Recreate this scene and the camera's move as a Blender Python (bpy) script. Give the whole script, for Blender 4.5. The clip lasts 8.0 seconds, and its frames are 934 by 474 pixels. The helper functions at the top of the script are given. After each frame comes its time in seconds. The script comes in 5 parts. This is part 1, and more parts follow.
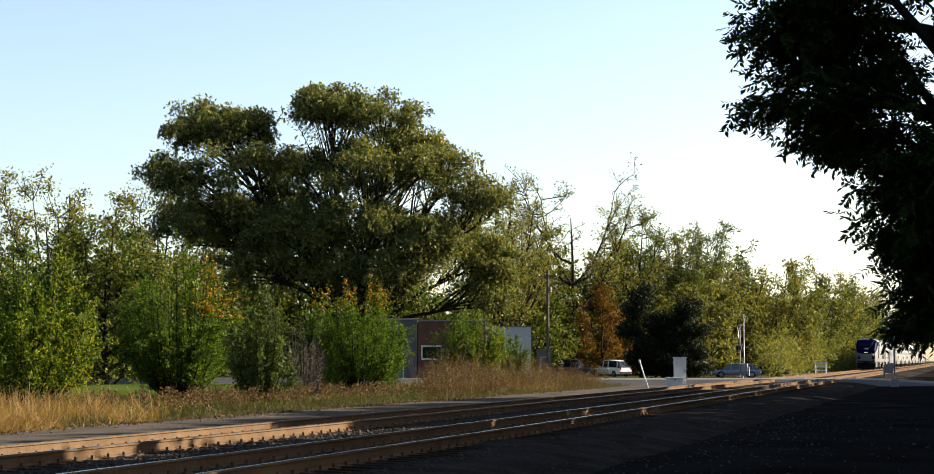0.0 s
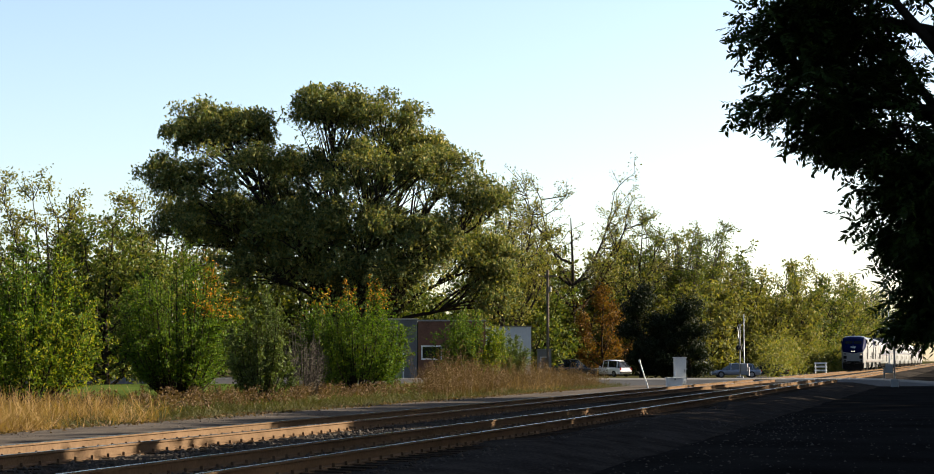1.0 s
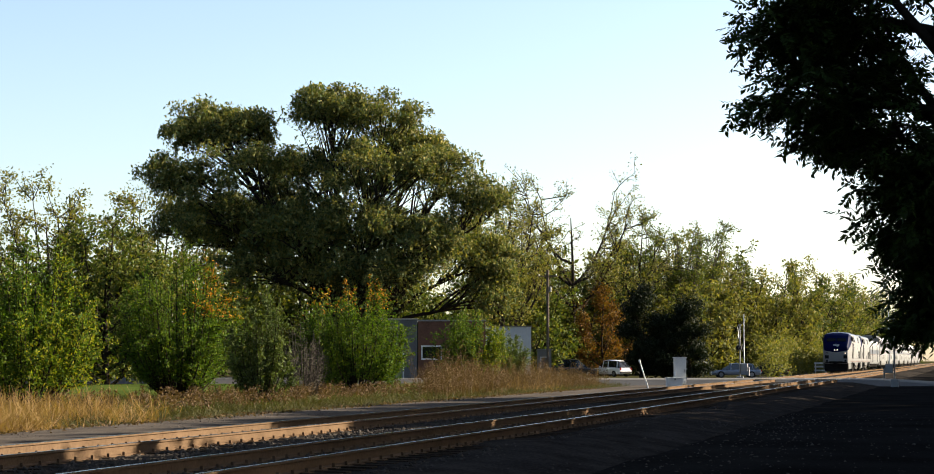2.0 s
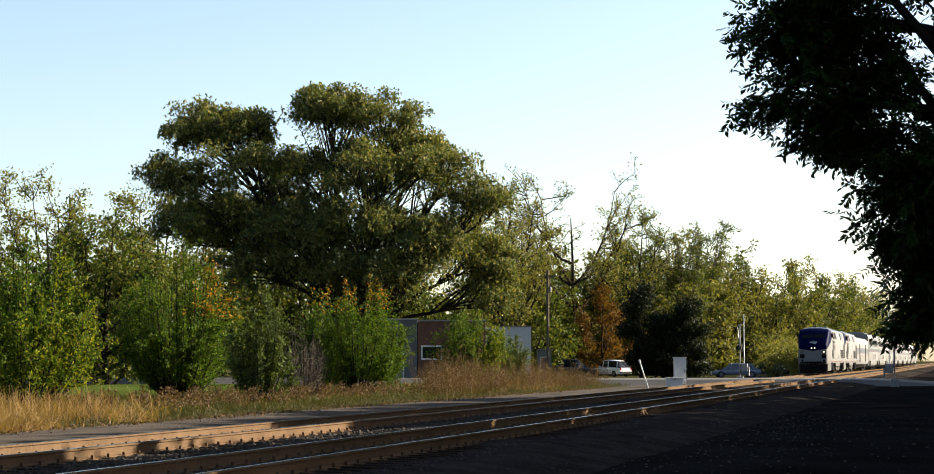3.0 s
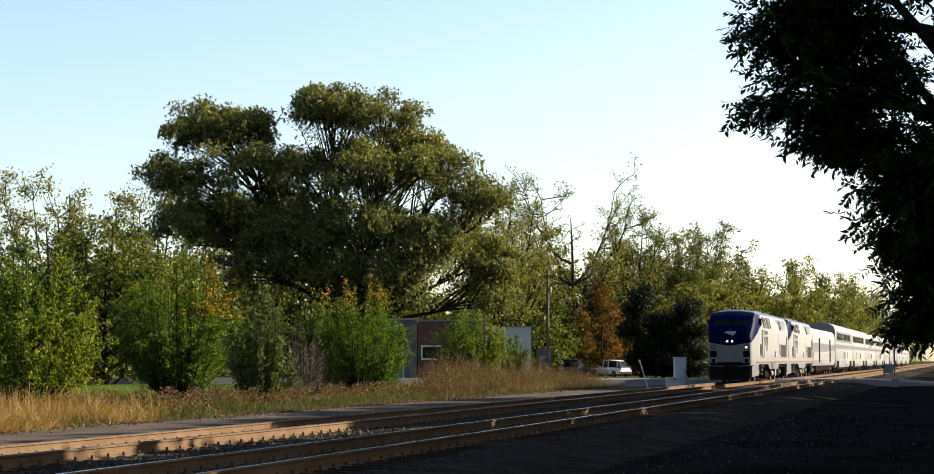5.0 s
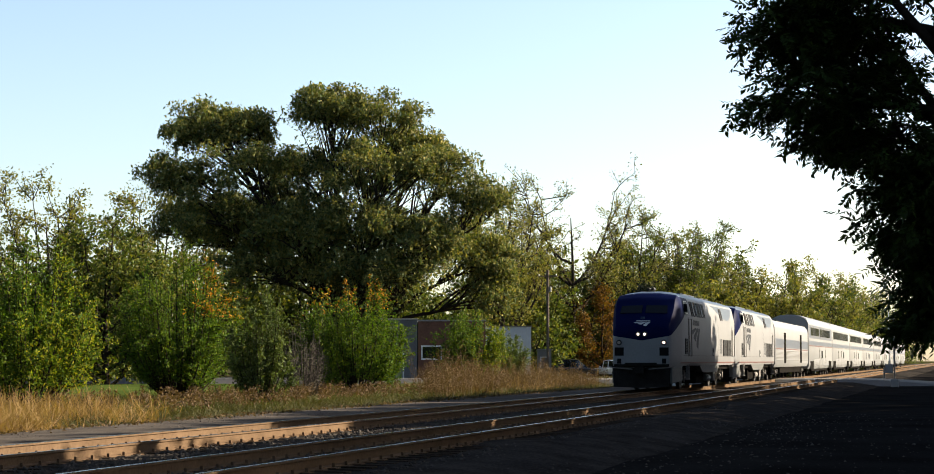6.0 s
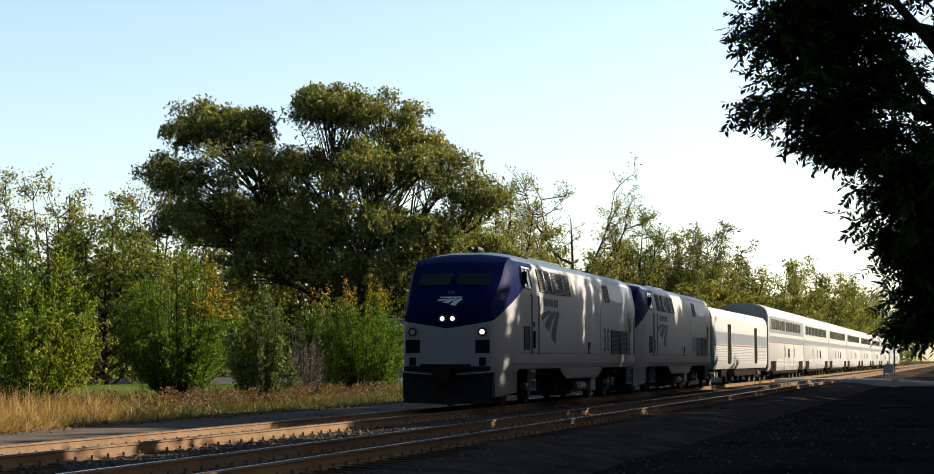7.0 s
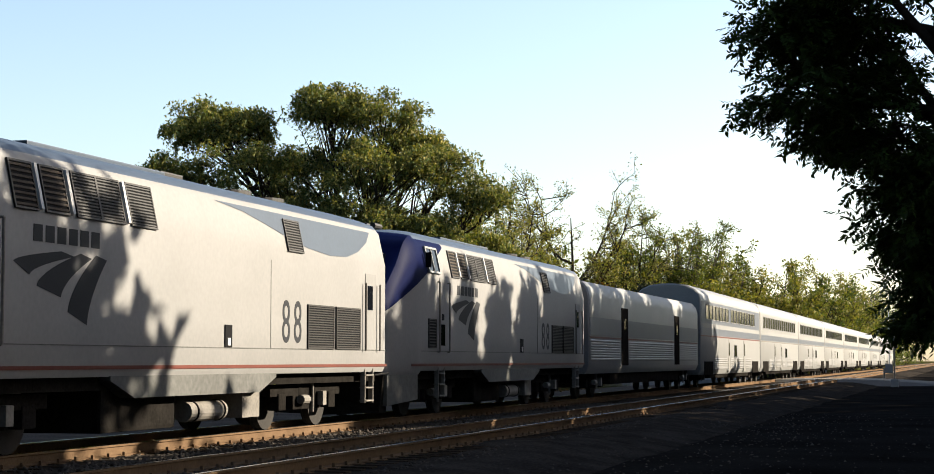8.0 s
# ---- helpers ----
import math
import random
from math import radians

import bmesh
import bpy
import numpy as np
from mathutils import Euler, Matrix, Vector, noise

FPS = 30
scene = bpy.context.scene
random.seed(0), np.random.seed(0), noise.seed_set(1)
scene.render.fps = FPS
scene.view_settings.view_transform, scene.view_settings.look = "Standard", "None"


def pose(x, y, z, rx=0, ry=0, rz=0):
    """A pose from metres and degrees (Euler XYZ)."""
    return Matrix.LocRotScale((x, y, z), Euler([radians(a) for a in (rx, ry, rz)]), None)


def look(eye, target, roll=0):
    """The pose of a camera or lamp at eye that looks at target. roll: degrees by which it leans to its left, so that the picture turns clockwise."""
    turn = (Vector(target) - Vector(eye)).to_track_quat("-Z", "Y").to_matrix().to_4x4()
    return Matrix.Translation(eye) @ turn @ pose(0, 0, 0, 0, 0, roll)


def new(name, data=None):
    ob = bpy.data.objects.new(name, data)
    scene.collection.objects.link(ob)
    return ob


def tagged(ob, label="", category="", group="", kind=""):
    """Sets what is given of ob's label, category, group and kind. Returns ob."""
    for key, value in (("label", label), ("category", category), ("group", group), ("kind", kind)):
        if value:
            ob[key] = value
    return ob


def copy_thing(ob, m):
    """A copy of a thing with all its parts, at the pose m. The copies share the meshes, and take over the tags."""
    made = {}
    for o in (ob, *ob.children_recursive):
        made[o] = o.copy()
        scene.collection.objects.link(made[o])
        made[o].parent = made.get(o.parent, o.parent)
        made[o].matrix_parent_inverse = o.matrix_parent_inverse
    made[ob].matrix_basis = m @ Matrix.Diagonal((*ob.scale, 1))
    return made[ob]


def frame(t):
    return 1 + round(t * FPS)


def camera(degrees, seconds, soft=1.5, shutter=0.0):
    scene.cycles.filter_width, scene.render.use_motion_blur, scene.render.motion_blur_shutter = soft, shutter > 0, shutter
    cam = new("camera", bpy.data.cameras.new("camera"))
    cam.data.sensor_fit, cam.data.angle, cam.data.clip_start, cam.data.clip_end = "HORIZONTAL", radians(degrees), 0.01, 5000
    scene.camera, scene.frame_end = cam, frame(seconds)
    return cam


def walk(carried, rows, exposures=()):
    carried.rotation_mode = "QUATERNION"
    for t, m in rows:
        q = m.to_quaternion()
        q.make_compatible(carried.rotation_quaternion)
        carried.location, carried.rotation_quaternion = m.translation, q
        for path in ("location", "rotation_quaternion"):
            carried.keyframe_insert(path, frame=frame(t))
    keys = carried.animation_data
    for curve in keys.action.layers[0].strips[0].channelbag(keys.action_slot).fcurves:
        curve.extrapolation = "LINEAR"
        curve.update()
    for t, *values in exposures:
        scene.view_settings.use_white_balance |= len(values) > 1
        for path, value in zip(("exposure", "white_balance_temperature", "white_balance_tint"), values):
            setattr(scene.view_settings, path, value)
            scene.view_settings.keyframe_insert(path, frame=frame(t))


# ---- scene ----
TH = radians(15.35)
EYE = (0.0, 0.0, 1.30)
cam = camera(28.87, 8.0, soft=0.9)
VIEW = look(EYE, (math.cos(TH) * 100, math.sin(TH) * 100, 1.30 + 6.80))
walk(cam, [(0.0, VIEW), (8.0, VIEW)])

# ---- light ----
SUN_AZ = radians(146)
SUN_EL = radians(23)
world = bpy.data.worlds.new("sky")
scene.world = world
world.use_nodes = True
wn = world.node_tree.nodes
sky = wn.new("ShaderNodeTexSky")
sky.sky_type = "NISHITA"
sky.sun_disc = False
sky.sun_elevation = SUN_EL
sky.sun_rotation = SUN_AZ
sky.air_density, sky.dust_density, sky.ozone_density = 0.9, 1.4, 0.6
wn["Background"].inputs[1].default_value = 0.0605
world.node_tree.links.new(sky.outputs[0], wn["Background"].inputs[0])
lamp = bpy.data.lights.new("sun", "SUN")
lamp.energy, lamp.angle, lamp.color = 5.0, radians(0.5), (1.0, 0.88, 0.70)
sun = new("sun", lamp)
TO_SUN = Vector((math.sin(SUN_AZ) * math.cos(SUN_EL), math.cos(SUN_AZ) * math.cos(SUN_EL), math.sin(SUN_EL)))
sun.matrix_world = look(TO_SUN * 80, (0, 0, 0))
scene.view_settings.exposure = 2.08

# ---- materials ----


def mat(name, color, rough=0.7, metal=0.0, var=0.25, scale=3.0, fine=40.0, bump=0.2, dist=0.01, color2=None, spec=0.15):
    """A surface with stains at one scale and grain at another, in object space."""
    m = bpy.data.materials.new(name)
    m.use_nodes = True
    n, l = m.node_tree.nodes, m.node_tree.links
    b = n["Principled BSDF"]
    tc = n.new("ShaderNodeTexCoord")
    big, small = n.new("ShaderNodeTexNoise"), n.new("ShaderNodeTexNoise")
    big.inputs["Scale"].default_value, small.inputs["Scale"].default_value = scale, fine
    big.inputs["Detail"].default_value, small.inputs["Detail"].default_value = 5, 3
    for t in (big, small):
        l.new(tc.outputs["Object"], t.inputs["Vector"])
    add = n.new("ShaderNodeMath")
    add.operation = "MULTIPLY_ADD"
    add.inputs[1].default_value = 0.5
    l.new(small.outputs[0], add.inputs[0])
    half = n.new("ShaderNodeMath")
    half.operation = "MULTIPLY"
    half.inputs[1].default_value = 0.5
    l.new(big.outputs[0], half.inputs[0])
    l.new(half.outputs[0], add.inputs[2])
    ramp = n.new("ShaderNodeValToRGB")
    ramp.color_ramp.elements[0].position, ramp.color_ramp.elements[1].position = 0.36, 0.64
    dark = color2 or tuple(c * (1 - var) for c in color)
    light = color if color2 else tuple(min(c * (1 + var), 1) for c in color)
    ramp.color_ramp.elements[0].color, ramp.color_ramp.elements[1].color = (*dark, 1), (*light, 1)
    l.new(add.outputs[0], ramp.inputs[0])
    l.new(ramp.outputs[0], b.inputs["Base Color"])
    b.inputs["Roughness"].default_value, b.inputs["Metallic"].default_value = rough, metal
    b.inputs["Specular IOR Level"].default_value = spec
    if bump:
        bp = n.new("ShaderNodeBump")
        bp.inputs["Strength"].default_value, bp.inputs["Distance"].default_value = bump, dist
        l.new(add.outputs[0], bp.inputs["Height"])
        l.new(bp.outputs[0], b.inputs["Normal"])
    return m


def leaf_mat(name, colors, through_light=0.24, rough=0.55):
    """Leaves: each takes one of a range of colours and lets some light through."""
    m = bpy.data.materials.new(name)
    m.use_nodes = True
    n, l = m.node_tree.nodes, m.node_tree.links
    b = n["Principled BSDF"]
    geo, ramp = n.new("ShaderNodeNewGeometry"), n.new("ShaderNodeValToRGB")
    for i, c in enumerate(colors):
        e = ramp.color_ramp.elements[i] if i < 2 else ramp.color_ramp.elements.new(1)
        e.position, e.color = i / (len(colors) - 1), (*c, 1)
    ramp.color_ramp.elements[-1].position = 1
    l.new(geo.outputs["Random Per Island"], ramp.inputs[0])
    l.new(ramp.outputs[0], b.inputs["Base Color"])
    b.inputs["Roughness"].default_value = rough
    b.inputs["Specular IOR Level"].default_value = 0.04
    tr, mix = n.new("ShaderNodeBsdfTranslucent"), n.new("ShaderNodeMixShader")
    gain = n.new("ShaderNodeVectorMath")
    gain.operation = "MULTIPLY"
    gain.inputs[1].default_value = (1.5, 1.5, 0.5)
    l.new(ramp.outputs[0], gain.inputs[0])
    l.new(gain.outputs[0], tr.inputs[0])
    mix.inputs[0].default_value = through_light
    l.new(b.outputs[0], mix.inputs[1])
    l.new(tr.outputs[0], mix.inputs[2])
    l.new(mix.outputs[0], n["Material Output"].inputs[0])
    return m


def glow_mat(name, color, strength):
    m = bpy.data.materials.new(name)
    m.use_nodes = True
    b = m.node_tree.nodes["Principled BSDF"]
    b.inputs["Base Color"].default_value = (*color, 1)
    b.inputs["Emission Color"].default_value = (*color, 1)
    b.inputs["Emission Strength"].default_value = strength
    return m


M_GROUND = mat("dry_ground", (0.04369, 0.03701, 0.0182), 0.95, var=0.4, scale=0.25, fine=6, bump=0.6, dist=0.05, color2=(0.02002, 0.02367, 0.008495), spec=0.0)
M_LAWN = mat("lawn", (0.04004, 0.05606, 0.01238), 0.95, var=0.3, scale=0.3, fine=8, bump=0.6, dist=0.05, spec=0.0)
# base colour set below real gravel so the lot's shade reads near black
M_LOT = mat("shade_darkened_gravel", (0.0125, 0.0115, 0.0105), 0.95, var=0.5, scale=0.4, fine=14, bump=0.8, dist=0.03, spec=0.0)
M_BALLAST = mat("ballast", (0.025, 0.0218, 0.019), 0.95, var=0.5, scale=1.2, fine=18, bump=1.0, dist=0.06, spec=0.0)
M_CINDER = mat("cinder_shoulder", (0.062, 0.053, 0.045), 0.95, var=0.4, scale=0.7, fine=20, bump=0.8, dist=0.03, spec=0.0)
M_STONE = mat("ballast_stone", (0.041, 0.03608, 0.03116), 0.9, var=0.5, scale=5, fine=30, spec=0.0)
M_ROAD = mat("worn_asphalt", (0.0801, 0.07524, 0.07039), 0.85, var=0.15, scale=0.5, fine=25)
M_RAILTOP = mat("polished_rail_steel", (0.3762, 0.3641, 0.3519), 0.22, 1.0, var=0.1, scale=2, fine=30, bump=0.05)
M_RUST = mat("rusty_rail_web", (0.094, 0.061, 0.037), 0.85, var=0.25, scale=2, fine=25, spec=0.0)
M_TIE = mat("weathered_tie", (0.03337, 0.02488, 0.0182), 0.95, var=0.35, scale=2, fine=18, bump=0.5, spec=0.0)
M_PLANK = mat("crossing_plank", (0.1105, 0.08676, 0.06007), 0.85, var=0.25, scale=2, fine=15)
M_BARK = mat("bark", (0.02488, 0.02002, 0.01578), 0.95, var=0.4, scale=2, fine=12, bump=0.8, dist=0.05, spec=0.0)
M_BARK_PALE = mat("pale_bark", (0.06675, 0.05825, 0.04672), 0.95, var=0.3, scale=2, fine=12, bump=0.6, dist=0.04, spec=0.0)
L_WILLOW = leaf_mat("willow_leaves", [(0.040, 0.058, 0.024), (0.066, 0.084, 0.030), (0.11, 0.112, 0.038), (0.18, 0.152, 0.044)])
L_BUSH = leaf_mat("elm_shoot_leaves", [(0.022, 0.046, 0.006), (0.036, 0.070, 0.008), (0.056, 0.095, 0.010), (0.10, 0.125, 0.012)], 0.32)
L_BUSH_OLIVE = leaf_mat("dull_shrub_leaves", [(0.04085, 0.06221, 0.01868), (0.06406, 0.08728, 0.02359), (0.08912, 0.1086, 0.03835)])
L_TURNING_LIT = leaf_mat("turning_sunlit_elm_leaves", [(0.09, 0.125, 0.012), (0.15, 0.16, 0.014), (0.20, 0.175, 0.016)], 0.4)
L_ORANGE = leaf_mat("orange_leaves", [(0.2577, 0.09502, 0.01049), (0.3386, 0.1694, 0.01661), (0.2031, 0.06117, 0.01049)])
L_RUST = leaf_mat("rust_leaves", [(0.10, 0.042, 0.010), (0.13, 0.066, 0.012), (0.06, 0.045, 0.010)])
L_YELLOW = leaf_mat("yellowing_leaves", [(0.060, 0.072, 0.022), (0.085, 0.090, 0.026), (0.115, 0.110, 0.030), (0.145, 0.122, 0.034)], 0.3)
L_WOOD = leaf_mat("woodland_leaves", [(0.02522, 0.03932, 0.01092), (0.04282, 0.06262, 0.01384), (0.0734, 0.08884, 0.01747), (0.117, 0.1107, 0.01966)])
L_DARK = leaf_mat("juniper_needles", [(0.007209, 0.01245, 0.007646), (0.01245, 0.01834, 0.009175), (0.01834, 0.02228, 0.01147)], 0.1)
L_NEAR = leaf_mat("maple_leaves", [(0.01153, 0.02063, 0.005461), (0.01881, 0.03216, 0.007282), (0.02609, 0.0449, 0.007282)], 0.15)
L_STRAW = leaf_mat("straw", [(0.1686, 0.1077, 0.04846), (0.236, 0.1534, 0.06962), (0.1239, 0.07668, 0.03128)], 0.25)
L_WEED = leaf_mat("brown_weed", [(0.06427, 0.03972, 0.02082), (0.09529, 0.0592, 0.03211), (0.04549, 0.02923, 0.01649), (0.1141, 0.07868, 0.04599)], 0.2)
L_DULL = leaf_mat("dull_dry_grass", [(0.0425, 0.0399, 0.0162), (0.07225, 0.06175, 0.0252), (0.034, 0.04275, 0.0135)], 0.2)
L_GRASS = leaf_mat("green_grass", [(0.03034, 0.0449, 0.009102), (0.04915, 0.06007, 0.01335), (0.09045, 0.07524, 0.02609)], 0.3)

# ---- mesh helpers ----


def link_bm(name, bm, materials, parent=None, smooth=False):
    me = bpy.data.meshes.new(name)
    bm.to_mesh(me)
    bm.free()
    for m in materials if isinstance(materials, (list, tuple)) else [materials]:
        me.materials.append(m)
    if smooth:
        for p in me.polygons:
            p.use_smooth = True
        me.set_sharp_from_angle(angle=radians(28))
    ob = new(name, me)
    if parent:
        ob.parent = parent
    return ob


def part(name, bm, material, parent, label="", smooth=False):
    return tagged(link_bm(name, bm, material, parent, smooth), label)


def grid_mesh(name, verts, faces, material, smooth=False):
    """A mesh from arrays: verts (n, 3), faces (m, k)."""
    me = bpy.data.meshes.new(name)
    verts, faces = np.asarray(verts, dtype=np.float32), np.asarray(faces, dtype=np.int32)
    k = faces.shape[1]
    me.vertices.add(len(verts))
    me.vertices.foreach_set("co", verts.ravel())
    me.loops.add(faces.size)
    me.loops.foreach_set("vertex_index", faces.ravel())
    me.polygons.add(len(faces))
    me.polygons.foreach_set("loop_start", np.arange(0, faces.size, k, dtype=np.int32))
    if smooth:
        me.polygons.foreach_set("use_smooth", np.ones(len(faces), dtype=bool))
    me.update(calc_edges=True)
    me.validate()
    me.materials.append(material)
    return new(name, me)


def box(bm, x0, x1, y0, y1, z0, z1, bevel=0.0, m=None):
    r = bmesh.ops.create_cube(bm, size=1)
    vs = r["verts"]
    bmesh.ops.scale(bm, vec=(x1 - x0, y1 - y0, z1 - z0), verts=vs)
    bmesh.ops.translate(bm, vec=((x0 + x1) / 2, (y0 + y1) / 2, (z0 + z1) / 2), verts=vs)
    if bevel:
        es = list({e for v in vs for e in v.link_edges})
        vs = bmesh.ops.bevel(bm, geom=es, offset=bevel, segments=2, affect="EDGES", profile=0.7)["verts"]
    if m is not None:
        bmesh.ops.transform(bm, matrix=m, verts=vs)
    return bm


def boxes(*bs, bevel=0.0, m=None):
    bm = bmesh.new()
    for b in bs:
        box(bm, *b, bevel=bevel, m=m)
    return bm


def rod(bm, p, q, r, n=8, r2=None):
    p, q = Vector(p), Vector(q)
    d = q - p
    m = Matrix.Translation((p + q) / 2) @ d.to_track_quat("Z", "Y").to_matrix().to_4x4()
    bmesh.ops.create_cone(bm, cap_ends=True, segments=n, radius1=r, radius2=r if r2 is None else r2, depth=d.length, matrix=m)
    return bm


def rods(*items, n=8):
    bm = bmesh.new()
    for p, q, r in items:
        rod(bm, p, q, r, n)
    return bm


def loft(stations):
    """Skin over cross-sections given as (x, [(y, z), ...]), closed with end caps."""
    bm = bmesh.new()
    rings = [[bm.verts.new((x, y, z)) for y, z in sec] for x, sec in stations]
    n = len(rings[0])
    for a, b in zip(rings, rings[1:]):
        for j in range(n):
            bm.faces.new((a[j], a[(j + 1) % n], b[(j + 1) % n], b[j]))
    bm.faces.new(rings[0])
    bm.faces.new(rings[-1][::-1])
    bmesh.ops.recalc_face_normals(bm, faces=bm.faces)
    return bm


def empty(name, m=None):
    ob = new(name)
    ob.empty_display_size = 0.3
    if m is not None:
        ob.matrix_world = m
    return ob


# ---- plants ----


def tubes(paths, sides=6):
    """Tapered tubes along paths of (points, radii)."""
    vs, fs, base = [], [], 0
    ang = np.linspace(0, 2 * np.pi, sides, endpoint=False)
    for pts, rad in paths:
        pts = np.asarray(pts, float)
        k = len(pts)
        d = np.gradient(pts, axis=0)
        d /= np.linalg.norm(d, axis=1)[:, None] + 1e-9
        ref = np.where(np.abs(d[:, 2:3]) > 0.9, np.array([[1.0, 0, 0]]), np.array([[0, 0, 1.0]]))
        a = np.cross(d, ref)
        a /= np.linalg.norm(a, axis=1)[:, None] + 1e-9
        b = np.cross(d, a)
        ring = pts[:, None] + np.asarray(rad)[:, None, None] * (np.cos(ang)[None, :, None] * a[:, None] + np.sin(ang)[None, :, None] * b[:, None])
        vs.append(ring.reshape(-1, 3))
        i = np.arange(k - 1)[:, None] * sides
        j = np.arange(sides)[None]
        j2 = (j + 1) % sides
        fs.append(np.stack([i + j, i + j2, i + sides + j2, i + sides + j], -1).reshape(-1, 4) + base)
        base += k * sides
    return np.concatenate(vs), np.concatenate(fs)


def bez(a, b, c, n):
    t = np.linspace(0, 1, n)[:, None]
    return (1 - t) ** 2 * a + 2 * t * (1 - t) * b + t * t * c


def leaf_cards(rng, centres, length, width, up=0.35, hang=0.0):
    """Folded lozenge leaves."""
    n = len(centres)
    d = rng.normal(size=(n, 3))
    d[:, 2] -= hang
    d /= np.linalg.norm(d, axis=1)[:, None]
    nrm = rng.normal(size=(n, 3))
    nrm[:, 2] += up * 3
    side = np.cross(d, nrm)
    side /= np.linalg.norm(side, axis=1)[:, None] + 1e-9
    s = rng.uniform(0.6, 1.3, (n, 1))
    L, W = length * s, width * s
    fold = np.cross(side, d) * W * 0.25
    v = np.stack([centres - d * L / 2, centres + side * W / 2 + fold, centres + d * L / 2, centres - side * W / 2 + fold], 1)
    f = np.arange(n * 4).reshape(n, 4)
    return v.reshape(-1, 3), f


def compound_leaves(rng, centres, outward, length, width, pairs=5):
    """Drooping leaf stalks, each with rows of pointed leaflets on both sides."""
    n = len(centres)
    d = rng.normal(size=(n, 3)) * 0.45 + outward * 0.8 + np.array([0, 0, -0.55])
    d /= np.linalg.norm(d, axis=1)[:, None]
    nrm = rng.normal(size=(n, 3)) * 0.5 + np.array([0, 0, 1.0])
    side = np.cross(d, nrm)
    side /= np.linalg.norm(side, axis=1)[:, None] + 1e-9
    vs = []
    for k in range(pairs):
        for s in (-1, 1):
            base = centres + d * (length * (k + 0.5) / pairs)
            g = d * 0.55 + side * s * 0.8 + rng.normal(size=(n, 3)) * 0.18 + np.array([0, 0, -0.2])
            g /= np.linalg.norm(g, axis=1)[:, None]
            w = np.cross(g, nrm)
            w /= np.linalg.norm(w, axis=1)[:, None] + 1e-9
            L = length * 0.46 * rng.uniform(0.7, 1.2, (n, 1))
            W = width * rng.uniform(0.7, 1.2, (n, 1))
            vs.append(np.stack([base, base + g * L * 0.4 + w * W / 2, base + g * L, base + g * L * 0.4 - w * W / 2], 1))
    v = np.concatenate(vs)
    return v.reshape(-1, 3), np.arange(len(v) * 4).reshape(-1, 4)


